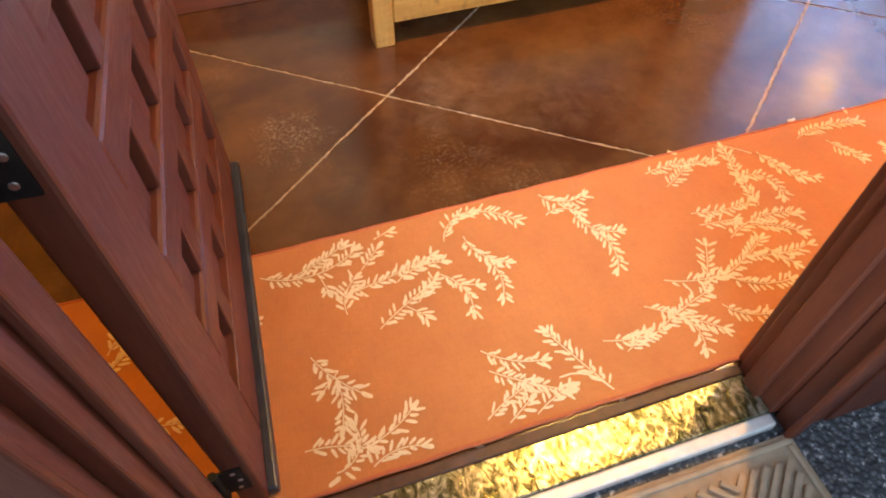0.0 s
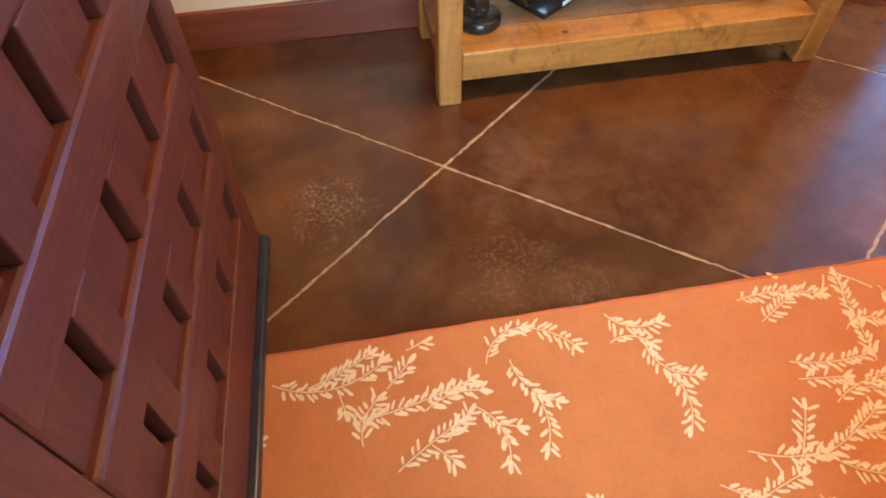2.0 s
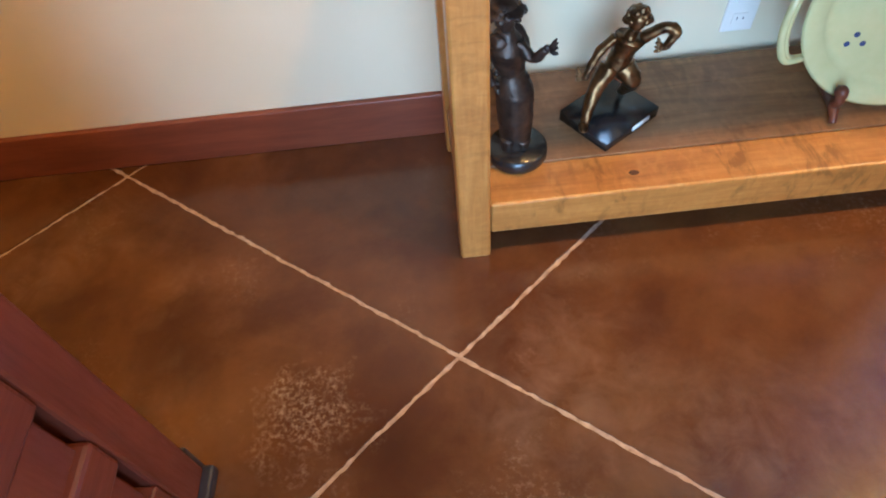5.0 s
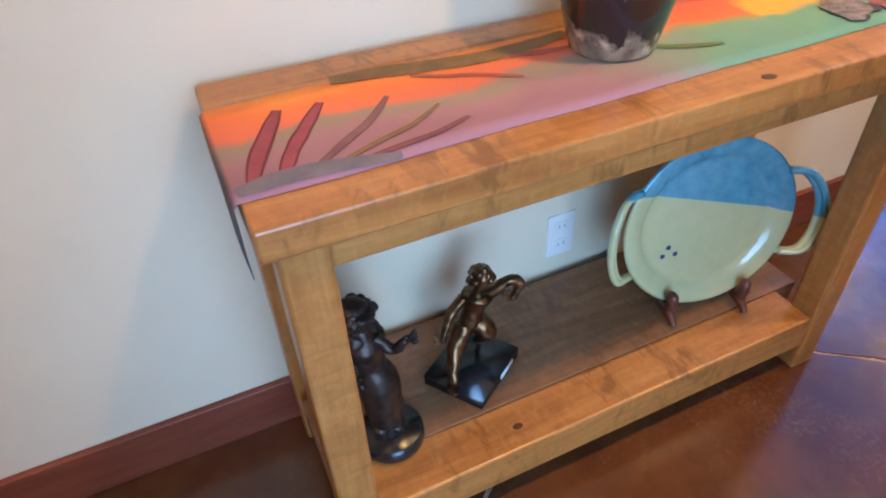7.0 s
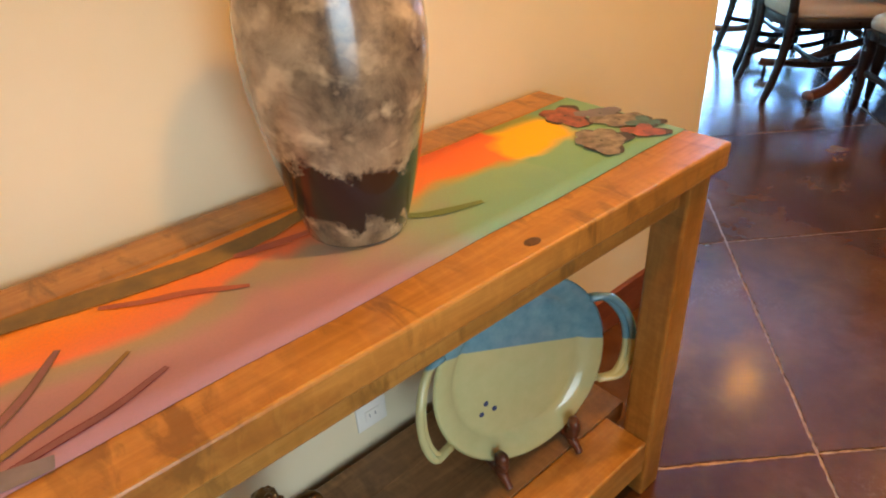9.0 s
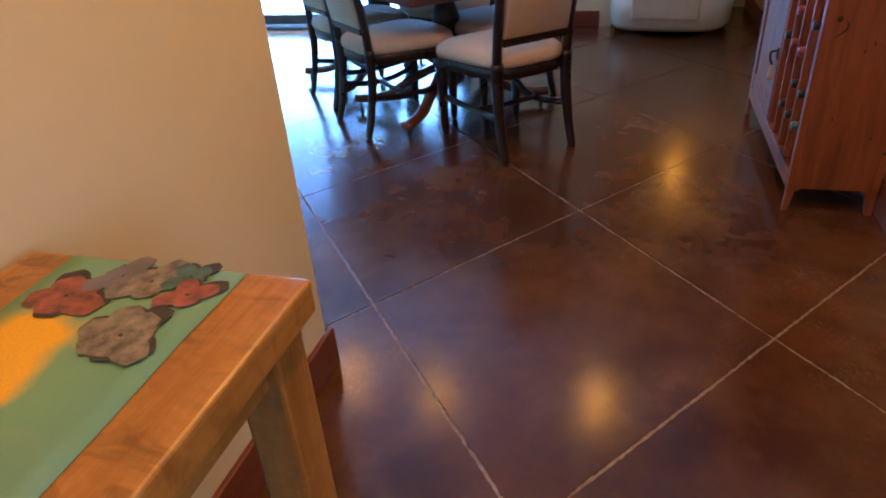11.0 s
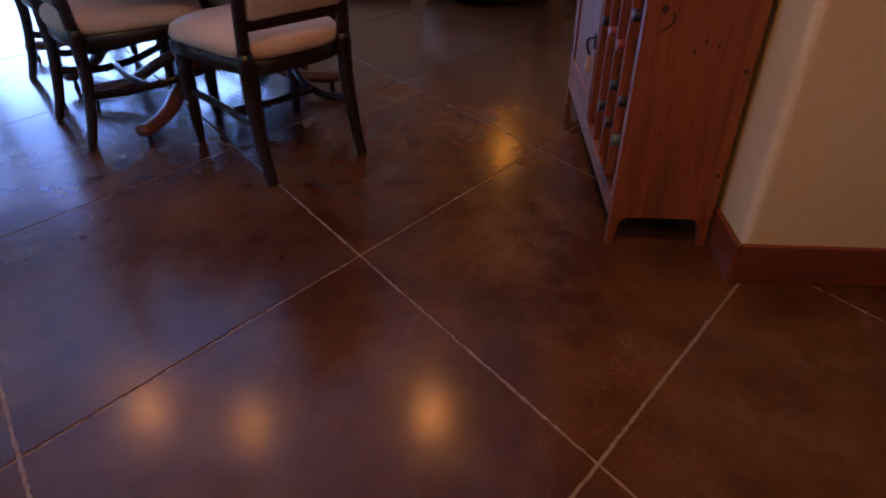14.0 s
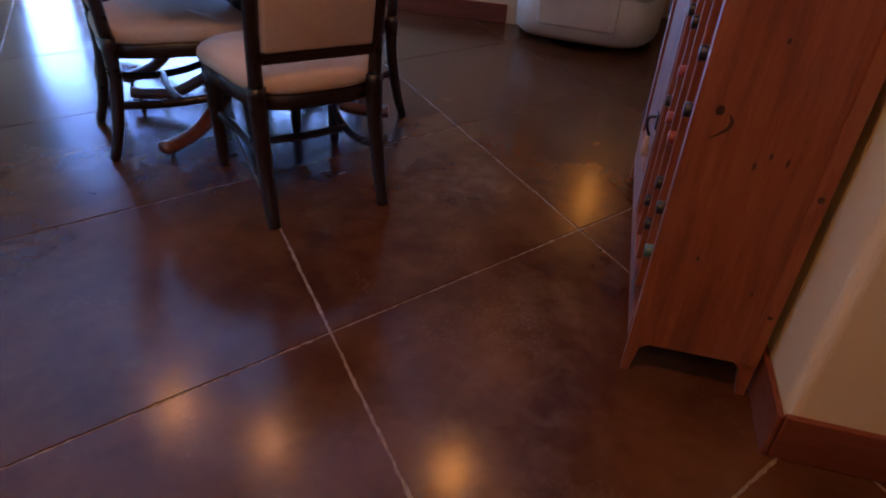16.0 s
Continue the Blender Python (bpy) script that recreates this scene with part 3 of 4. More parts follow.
BERRY = plain("berry_dye", (0.20, 0.035, 0.05), (0.33, 0.08, 0.10), 0.75, 25)
OLIVE = plain("olive_dye", (0.13, 0.08, 0.025), (0.27, 0.16, 0.05), 0.75, 25)
PLUM = plain("plum_dye", (0.14, 0.05, 0.06), (0.24, 0.11, 0.12), 0.75, 25)
SLATE = plain("slate_dye", (0.10, 0.095, 0.125), (0.21, 0.185, 0.22), 0.75, 18)
GREEN = plain("leaf_green_dye", (0.07, 0.12, 0.04), (0.15, 0.20, 0.07), 0.75, 25)
RED = plain("brick_red_dye", (0.30, 0.06, 0.035), (0.42, 0.12, 0.07), 0.75, 25)
WINE = plain("wine_dye", (0.10, 0.012, 0.02), (0.16, 0.025, 0.035), 0.75, 25)
UMBER = plain("umber_dye", (0.09, 0.05, 0.035), (0.15, 0.09, 0.06), 0.75, 25)
for path, width, rim, fill in (
        ([(0.530, 2.070), (0.546, 2.12), (0.568, 2.17), (0.598, 2.236)], 0.027, WINE, BERRY),
        ([(0.565, 2.065), (0.590, 2.12), (0.620, 2.17), (0.657, 2.230)], 0.024, WINE, BERRY),
        ([(0.600, 2.062), (0.650, 2.105), (0.702, 2.148), (0.746, 2.202)], 0.014, UMBER, PLUM),
        ([(0.625, 2.060), (0.690, 2.088), (0.748, 2.110), (0.800, 2.146)], 0.010, UMBER, OLIVE),
        ([(0.650, 2.055), (0.715, 2.066), (0.765, 2.074), (0.820, 2.094)], 0.012, WINE, PLUM)):
    stroke("blade_outline", path, width, rim)
    stroke("blade", path, width * 0.70, fill)
stroke("rock", [(0.508, 2.056), (0.560, 2.064), (0.62, 2.060), (0.705, 2.044)], 0.034, SLATE)
stroke("branch", [(0.690, 2.292), (0.76, 2.284), (0.84, 2.268), (0.93, 2.256), (1.01, 2.262), (1.09, 2.276)], 0.044, OLIVE)
stroke("branch", [(0.80, 2.248), (0.845, 2.222), (0.885, 2.205), (0.925, 2.178), (0.945, 2.165)], 0.011, RED)
stroke("branch", [(0.96, 2.238), (1.01, 2.228), (1.07, 2.222)], 0.016, RED)
stroke("leaf", [(1.165, 2.172), (1.195, 2.146), (1.230, 2.130), (1.275, 2.117)], 0.017, GREEN)


def blossom(x, y, size, material, lobes=6):
    for k in range(lobes):
        a = 2 * math.pi * k / lobes + x * 9
        reach = 0.30 + 0.09 * math.sin(x * 700 + y * 900 + k * 2.3)
        dx, dy = math.cos(a) * size * reach, math.sin(a) * size * reach
        stroke("petal", [(x + dx * 0.1, y + dy * 0.1), (x + dx * 0.8, y + dy * 0.8 + 0.001), (x + dx * 1.5, y + dy * 1.5)], size * 0.42, material)


GREY = plain("grey_dye", (0.05, 0.042, 0.04), (0.30, 0.26, 0.23), 0.75, 55)
COAL = plain("charcoal_dye", (0.018, 0.018, 0.022), (0.06, 0.05, 0.05), 0.75, 60)
TEAL = plain("teal_dye", (0.02, 0.05, 0.06), (0.08, 0.20, 0.21), 0.75, 45)
ROSE = plain("rose_dye", (0.07, 0.03, 0.028), (0.40, 0.12, 0.09), 0.75, 45)
# each flower: a dark washed outline under its coloured petals
for x, y, size, fill, lobes in ((1.606, 2.245, 0.105, ROSE, 5), (1.655, 2.205, 0.080, SLATE, 5), (1.650, 2.160, 0.090, GREY, 5), (1.668, 2.118, 0.062, TEAL, 4), (1.632, 2.098, 0.070, ROSE, 4), (1.552, 2.124, 0.098, GREY, 7)):
    blossom(x + 0.005, y - 0.003, size, COAL, lobes)
    blossom(x, y, size * 0.98, fill, lobes)

# ---- raku vase ----
RAKU, t, b = nodes_of("smoked_raku_glaze")
v = coords(t)
sep = t.nodes.new("ShaderNodeSeparateXYZ")
t.links.new(v, sep.inputs[0])
cloud, blot = noise_tex(t, v, 15, 6, 0.62, 0.3), noise_tex(t, coords(t, (1, 1, 1.2)), 20, 3.5, 0.5, 0.15)
col = ramp(t, cloud, [(0.30, (0.035, 0.027, 0.022)), (0.40, (0.14, 0.10, 0.064)), (0.52, (0.27, 0.19, 0.115)), (0.70, (0.47, 0.34, 0.21))])
col = mixed(t, spread(t, blot, 0.53, 0.68, 0, 0.85), col, (0.66, 0.49, 0.30))
bandn = t.nodes.new("ShaderNodeMath")
bandn.operation = "ADD"
t.links.new(sep.outputs["Z"], bandn.inputs[0])
t.links.new(spread(t, cloud, 0.3, 0.7, -0.035, 0.035), bandn.inputs[1])
dark = t.nodes.new("ShaderNodeMath")
dark.operation = "MULTIPLY"
t.links.new(spread(t, bandn.outputs[0], 0.028, 0.045), dark.inputs[0])
t.links.new(spread(t, bandn.outputs[0], 0.11, 0.125, 1, 0), dark.inputs[1])
col = mixed(t, dark.outputs[0], col, (0.010, 0.009, 0.009))
col = mixed(t, spread(t, bandn.outputs[0], 0.345, 0.385, 0, 0.8), col, (0.05, 0.035, 0.028))
t.links.new(col, b.inputs["Base Color"])
b.inputs["Roughness"].default_value, b.inputs["Coat Weight"].default_value = 0.22, 0.6
bumped(t, b, cloud, 0.1, 0.004)
vase = thing("vase", "smoke-fired raku vase in black grey and cream on the runner", "vase", pose(1.119, 2.195, TZ + 0.003))
part("body", lathe(bmesh.new(), [(0.0, 0.0), (0.063, 0.0), (0.067, 0.004), (0.074, 0.03), (0.083, 0.067), (0.091, 0.10), (0.098, 0.137), (0.104, 0.17), (0.108, 0.205), (0.1095, 0.24), (0.107, 0.275), (0.099, 0.312), (0.084, 0.352), (0.070, 0.382), (0.061, 0.402), (0.059, 0.410), (0.052, 0.410), (0.06, 0.39), (0.09, 0.31), (0.0, 0.28)], n=64), RAKU, vase, smooth=True)
part("lip", lathe(bmesh.new(), [(0.059, 0.4102), (0.0595, 0.418), (0.066, 0.434), (0.067, 0.438), (0.060, 0.437), (0.053, 0.420), (0.052, 0.4102)], n=64), RAKU, vase, smooth=True)

# ---- platter on its easel ----
GLAZE, t, b = nodes_of("two_tone_glaze")
v = coords(t)
sep = t.nodes.new("ShaderNodeSeparateXYZ")
t.links.new(v, sep.inputs[0])
mott = noise_tex(t, v, 30, 4)
line = t.nodes.new("ShaderNodeMath")
line.operation = "ADD"
t.links.new(sep.outputs["Y"], line.inputs[0])
t.links.new(spread(t, sep.outputs["X"], -0.2, 0.2, -0.052, 0.052), line.inputs[1])
col = mixed(t, spread(t, line.outputs[0], 0.048, 0.051), mixed(t, mott, (0.45, 0.44, 0.20), (0.55, 0.53, 0.27)), mixed(t, spread(t, mott, 0.3, 0.7), (0.08, 0.23, 0.29), (0.15, 0.34, 0.39)))
t.links.new(col, b.inputs["Base Color"])
b.inputs["Roughness"].default_value, b.inputs["Coat Weight"].default_value = 0.16, 0.5
PR = 0.192
PLATE = Matrix.Translation((1.422, 2.180, 0.381)) @ Matrix.Rotation(-0.225, 4, "Z") @ Matrix.Rotation(radians(90 - 9), 4, "X")
platter = thing("platter", "blue and cream glazed platter with loop handles on an easel", "platter", PLATE)
part("dish", lathe(bmesh.new(), [(0.0, -0.012), (0.12, -0.014), (PR, 0.010), (PR + 0.003, 0.016), (PR - 0.004, 0.019), (0.158, 0.011), (0.152, 0.006), (0.142, 0.0), (0.134, 0.002), (0.0, 0.001)], n=72), GLAZE, platter, smooth=True)
for s in (-1, 1):
    p = [(s * 0.158, 0.100, 0.012), (s * 0.198, 0.095, 0.030), (s * 0.228, 0.045, 0.046), (s * 0.233, -0.025, 0.046), (s * 0.212, -0.085, 0.036), (s * 0.170, -0.095, 0.012)]
    bm = bmesh.new()
    for q in (-0.0065, 0.0065):
        tube(bm, [(x + s * q * 0.7, y, z + q * 0.8) for x, y, z in bend(p)], 0.0078, 10)
    part("handle", bm, GLAZE, platter, smooth=True)
BLUE = plain("cobalt_dot", (0.03, 0.05, 0.12), (0.06, 0.08, 0.16), 0.2, 30)
for x, y in ((-0.082, -0.048), (-0.065, -0.066), (-0.094, -0.068)):
    part("dot", lathe(bmesh.new(), [(0.0, 0.0), (0.006, 0.0), (0.005, 0.0012), (0.0, 0.0016)], (x, y, 0.0015), 14), BLUE, platter)
easel = thing("plate_easel", "small dark red wooden plate easel on the shelf", "easel", Matrix.Translation((1.425, 2.180, 0.170)) @ Matrix.Rotation(-0.225, 4, "Z"))
EASELWOOD = wood("easel_rosewood", ((0.05, 0.014, 0.008), (0.10, 0.03, 0.014), (0.14, 0.045, 0.02)), "z", 0.35)
for s in (-1, 1):
    x = s * 0.085
    part("foot", tube(bmesh.new(), bend([(x, 0.10, 0.012), (x, 0.0, 0.022), (x, -0.055, 0.030), (x, -0.070, 0.058), (x + s * 0.004, -0.060, 0.080)]), [0.011] * 20 + [0.012, 0.013, 0.012, 0.010, 0.007], 10, 1.2), EASELWOOD, easel, smooth=True)
    part("toe", tube(bmesh.new(), bend([(x, -0.058, 0.030), (x, -0.082, 0.018), (x, -0.092, 0.0075)]), [0.012, 0.012, 0.012, 0.011, 0.010, 0.009, 0.008, 0.008, 0.008, 0.008, 0.008, 0.008, 0.0075], 10), EASELWOOD, easel, smooth=True)
    part("upright", tube(bmesh.new(), [(x, 0.012, 0.02), (x * 0.5, 0.062, 0.26)], [0.009, 0.007], 8), EASELWOOD, easel)
part("crossbar", tube(bmesh.new(), [(-0.085, 0.03, 0.09), (0.085, 0.03, 0.09)], 0.007, 8, up=(0, 1, 0)), EASELWOOD, easel)

# ---- bronze figures: plain shapes ----


def figure_mesh(limbs, balls):
    bm = bmesh.new()
    for path, radii in limbs:
        pts = bend(path, 5)
        n = len(pts) - 1
        rr = []
        for i in range(n + 1):
            q = i / n * (len(radii) - 1)
            k = min(int(q), len(radii) - 2)
            rr.append(radii[k] + (radii[k + 1] - radii[k]) * (q - k))
        tube(bm, pts, rr, 10, up=(0.2, 1, 0.1))
    for (x, y, z), (a, c, d) in balls:
        bmesh.ops.create_uvsphere(bm, u_segments=16 if max(a, c, d) > 0.011 else 7, v_segments=10 if max(a, c, d) > 0.011 else 5, radius=1, matrix=Matrix.Translation((x, y, z)) @ Matrix.Diagonal((a, c, d, 1)))
    bmesh.ops.subdivide_edges(bm, edges=bm.edges[:], cuts=1, use_grid_fill=True)
    for v in bm.verts:
        v.co += 0.0026 * noise.noise_vector(v.co * 60) + 0.0012 * noise.noise_vector(v.co * 260)
    return bm


def lumps(rnd, centre, spread_, size, count, upper=True):
    out = []
    while len(out) < count:
        d = Vector((rnd.gauss(0, 1), rnd.gauss(0, 1), rnd.gauss(0, 1))).normalized()
        if upper and (d.z < -0.2 or d.y < -0.75):
            continue
        s = size * rnd.uniform(0.7, 1.25)
        out.append(((centre[0] + d.x * spread_[0], centre[1] + d.y * spread_[1], centre[2] + d.z * spread_[2]), (s, s, s)))
    return out


def fingers(x, y, z, dx):
    return [([(x, y, z), (x + dx * 0.012, y - 0.003, z + q * 0.008), (x + dx * 0.020, y - 0.004, z + q * 0.014 + 0.004)], [0.0042, 0.0036, 0.0022]) for q in (-0.6, 0.2, 0.9, 1.6)]


CURLS = random.Random(7)


def paint_new(bm, before, index):
    for f in bm.faces:
        if f not in before:
            f.material_index = index


# standing figure with a broad hat, one arm held out
bm = figure_mesh([
    ([(-0.004, 0, 0.030), (0.0, 0, 0.10), (0.004, 0.0, 0.18), (0.0, 0.004, 0.23)], [0.028, 0.036, 0.038, 0.024]),
    ([(0.0, 0.004, 0.22), (-0.002, 0.004, 0.28), (0.0, 0.0, 0.325)], [0.025, 0.037, 0.014]),
    ([(0.02, 0.0, 0.298), (0.046, -0.012, 0.272), (0.072, -0.018, 0.300)], [0.013, 0.010, 0.007]),
    ([(-0.026, 0.0, 0.295), (-0.044, -0.01, 0.245), (-0.026, -0.034, 0.215)], [0.013, 0.011, 0.008]),
    ([(0.012, -0.01, 0.03), (0.014, -0.014, 0.06)], [0.012, 0.016]),
    ([(-0.018, -0.02, 0.03), (-0.014, -0.018, 0.06)], [0.012, 0.016])] + fingers(0.072, -0.018, 0.301, 1),
    lumps(CURLS, (0.0, 0.0, 0.362), (0.032, 0.032, 0.010), 0.0075, 40, False) + lumps(CURLS, (0.0, 0.002, 0.18), (0.029, 0.029, 0.11), 0.007, 46, False) + [((0.0, 0.0, 0.345), (0.019, 0.021, 0.026)), ((0.0, 0.0, 0.364), (0.036, 0.036, 0.012)), ((0.0, 0.0, 0.372), (0.024, 0.024, 0.013)), ((0.074, -0.018, 0.303), (0.008, 0.007, 0.008)),
     ((-0.012, -0.012, 0.30), (0.02, 0.015, 0.02)), ((0.008, 0.026, 0.27), (0.028, 0.02, 0.05))])
n0 = set(bm.faces)
lathe(bm, [(0.0, 0.0), (0.060, 0.0), (0.063, 0.006), (0.062, 0.022), (0.056, 0.030), (0.0, 0.031)], (0, 0, 0), 40)
paint_new(bm, n0, 1)
for v in bm.verts:
    if v.co.z > 0.04:
        v.co.x -= 0.10 * (v.co.z - 0.04)
        v.co.z = 0.04 + 0.92 * (v.co.z - 0.04)
st = part("statuette", bm, [DARKBRONZE, BLACK], smooth=True)
st.matrix_world = pose(0.664, 2.128, 0.1705, 0, 0, -18)
tagged(st, "dark bronze standing statuette with a hat on a round black base", "statuette")

# striding figure with one arm folded up, on a tilted square base
bm = figure_mesh([
    ([(0.0, 0.0, 0.135), (0.004, 0.002, 0.17), (0.010, 0.004, 0.205)], [0.025, 0.023, 0.032]),
    ([(0.008, 0.0, 0.205), (0.012, 0.0, 0.235)], [0.014, 0.011]),
    ([(-0.012, -0.004, 0.135), (-0.030, -0.030, 0.085), (-0.036, -0.070, 0.030)], [0.023, 0.016, 0.010]),
    ([(0.014, 0.0, 0.135), (0.040, -0.010, 0.105), (0.040, 0.022, 0.060), (0.036, 0.040, 0.030)], [0.024, 0.018, 0.013, 0.009]),
    ([(-0.018, 0.0, 0.205), (-0.044, -0.012, 0.170), (-0.056, -0.026, 0.125)], [0.012, 0.010, 0.007]),
    ([(0.034, 0.0, 0.208), (0.066, -0.004, 0.238), (0.088, -0.006, 0.228), (0.078, -0.010, 0.200)], [0.014, 0.012, 0.010, 0.008])] + fingers(0.078, -0.010, 0.192, -1) + fingers(-0.057, -0.027, 0.118, -1),
    lumps(CURLS, (0.011, 0.002, 0.252), (0.021, 0.022, 0.020), 0.0075, 40) + [((0.012, -0.002, 0.250), (0.018, 0.020, 0.024)), ((0.010, 0.004, 0.258), (0.021, 0.021, 0.018)), ((0.078, -0.010, 0.197), (0.009, 0.008, 0.009)), ((-0.057, -0.027, 0.121), (0.008, 0.007, 0.009)),
     ((-0.037, -0.076, 0.026), (0.010, 0.020, 0.007)), ((0.0, 0.0, 0.132), (0.027, 0.020, 0.022))])
bmesh.ops.rotate(bm, cent=(0, 0, 0), matrix=Matrix.Rotation(radians(-50), 3, "Z"), verts=bm.verts[:])
for v in bm.verts:
    v.co.x += 0.11 * max(0, v.co.z - 0.03)
    v.co.y -= 0.06 * max(0, v.co.z - 0.03)
    v.co.z = min(v.co.z, 0.03) + 0.91 * max(0, v.co.z - 0.03)
n0 = set(bm.faces)
box(bm, -0.082, 0.078, -0.086, 0.048, 0.0, 0.026)
paint_new(bm, n0, 1)
n0 = set(bm.faces)
box(bm, -0.002, 0.05, -0.0875, -0.0855, 0.007, 0.019)
paint_new(bm, n0, 2)
st = part("statuette", bm, [BRONZE, BLACK, PAPER], smooth=True)
st.matrix_world = pose(0.866, 2.222, 0.1705, 0, 0, 34)
tagged(st, "bronze striding statuette on a square black base with a white label", "statuette")

# ---- wall socket ----
sock = thing("wall_outlet", "ivory double wall outlet under the console table", "outlet", pose(1.211, Y_N, 0.272))
part("plate", block(-0.037, 0.037, -0.006, 0.001, -0.06, 0.06, bevel=0.003), IVORY, sock)
for z in (0.026, -0.026):
    part("receptacle", block(-0.017, 0.017, -0.0085, -0.0055, z - 0.014, z + 0.014, bevel=0.001), IVORY, sock)
    for x in (-0.007, 0.007):
        part("slot", block(x - 0.001, x + 0.001, -0.0088, -0.008, z - 0.002, z + 0.005), IRON, sock)

# ---- rug ----
RX0, RX1, RY0, RY1 = -0.46, 2.02, 0.664, 1.270
rug = thing("runner_rug", "terracotta flat-woven runner rug with cream leaf sprays", "rug")
part("weave", block(RX0, RX1, RY0 + 0.008, RY1, 0.0012, 0.0070, bevel=0.002), RUG, rug)
bm = bmesh.new()
for y in (RY0 + 0.008, RY1):
    pts = [(RX0 + (RX1 - RX0) * k / 60, y + 0.0012 * math.sin(k * 1.7), 0.0052) for k in range(61)]
    tube(bm, pts, 0.0045, 6)
part("binding", bm, plain("rug_binding", (0.40, 0.09, 0.03), (0.5, 0.13, 0.045), 0.9, 60), rug, "darker stitched edge")
# sprays: x, y, heading in degrees, length, bend in degrees
SPRAYS_DOOR_SIDE = [
    (0.04, 1.20, -31, 0.24, 71), (0.11, 1.18, 15, 0.14, 17), (0.17, 1.17, -77, 0.05, 0), (0.20, 1.09, 6, 0.24, 12),
    (0.27, 1.15, 45, 0.07, 0), (0.21, 1.04, 94, 0.10, -59), (0.34, 1.09, 36, 0.12, -53), (0.27, 0.98, 35, 0.15, -12),
    (0.34, 1.02, -45, 0.05, 0), (0.37, 1.02, 44, 0.07, 0), (0.32, 1.23, 20, 0.31, -2), (0.53, 1.24, 5, 0.16, -60),
    (0.48, 1.17, 73, 0.13, -80), (0.53, 1.17, -85, 0.13, 64), (0.55, 1.11, -58, 0.14, -61), (0.44, 1.08, -39, 0.13, -68),
]
SPRAYS_MIDDLE = [
    (0.47, 1.04, -19, 0.04, 0), (0.76, 1.24, -57, 0.12, 81), (0.75, 1.17, 26, 0.09, -81), (0.82, 1.16, -89, 0.13, 84),
    (0.84, 1.09, -56, 0.13, -69), (0.11, 0.96, -64, 0.14, 23), (0.15, 0.90, -80, 0.11, -31), (0.16, 0.91, -137, 0.05, 0),
    (0.06, 0.76, -2, 0.12, -27), (0.09, 0.68, 24, 0.10, -34), (0.11, 0.70, 7, 0.11, 106), (0.16, 0.73, 7, 0.13, 33),
    (0.18, 0.69, 31, 0.10, -54), (0.46, 0.86, -45, 0.13, 37), (0.69, 0.69, 116, 0.18, -3), (0.46, 0.81, -39, 0.16, 12),
]
SPRAYS_FAR_SIDE = [
    (0.42, 0.71, 31, 0.12, -19), (0.46, 0.69, 30, 0.06, 0), (0.52, 0.69, 30, 0.09, -21), (0.72, 0.80, -19, 0.14, 27),
    (0.76, 0.76, 24, 0.06, 0), (0.86, 0.79, 24, 0.15, -10), (0.85, 0.85, -34, 0.17, -7), (0.91, 0.81, -52, 0.10, -67),
    (0.93, 0.90, -26, 0.14, 33), (1.00, 0.84, 50, 0.14, 14), (1.04, 0.86, 14, 0.19, 19), (1.02, 0.80, -57, 0.10, 55),
    (1.08, 0.86, -43, 0.14, 48), (1.14, 0.91, -26, 0.18, 38), (1.21, 0.91, -57, 0.07, 0), (1.10, 1.06, -16, 0.17, 26),
]
SPRAYS_END = [
    (1.10, 1.02, -7, 0.09, 0), (1.15, 0.96, 32, 0.21, -54), (1.22, 0.98, -10, 0.12, -39), (1.26, 1.11, 44, 0.18, -167),
    (1.28, 1.03, 81, 0.25, 2), (1.06, 1.22, 12, 0.19, -35), (1.16, 1.28, -47, 0.14, -15), (1.09, 1.16, 29, 0.09, 0),
    (1.39, 1.20, -80, 0.16, 53), (1.40, 1.15, -41, 0.08, -44), (1.55, 1.28, -1, 0.20, -10), (1.53, 1.21, 19, 0.21, -36),
    (1.60, 1.18, -65, 0.10, 10), (1.74, 1.28, -100, 0.06, 0),
]
SPRAYS_HIDDEN = [
    (1.70, 0.95, 60, 0.16, 30), (1.76, 0.98, 20, 0.14, 30), (1.85, 0.80, 40, 0.14, 20), (-0.40, 1.0, 20, 0.16, 30), (-0.36, 0.80, 50, 0.16, -20),
    (-0.15, 1.12, -30, 0.16, 40), (-0.12, 0.86, 70, 0.14, -30), (-0.20, 1.02, 10, 0.14, 30), (-0.30, 1.10, 60, 0.12, 20), (-0.26, 0.92, -20, 0.13, 20),
]
rnd = random.Random(4)
bm = bmesh.new()


def flat_leaf(x, y, a, length, w):
    c, s = math.cos(a), math.sin(a)
    out, z = [], 0.0080 + rnd.uniform(0, 0.0009)
    for u, k in ((0, 0.25), (0.18, 0.8), (0.5, 1.0), (0.85, 0.85), (1, 0.25), (0.96, -0.4), (0.75, -0.9), (0.35, -1.0), (0.08, -0.6)):
        px, py = u * length, k * w / 2 * rnd.uniform(0.7, 1.15)
        out.append(bm.verts.new((x + c * px - s * py, y + s * px + c * py, z)))
    bm.faces.new(out)


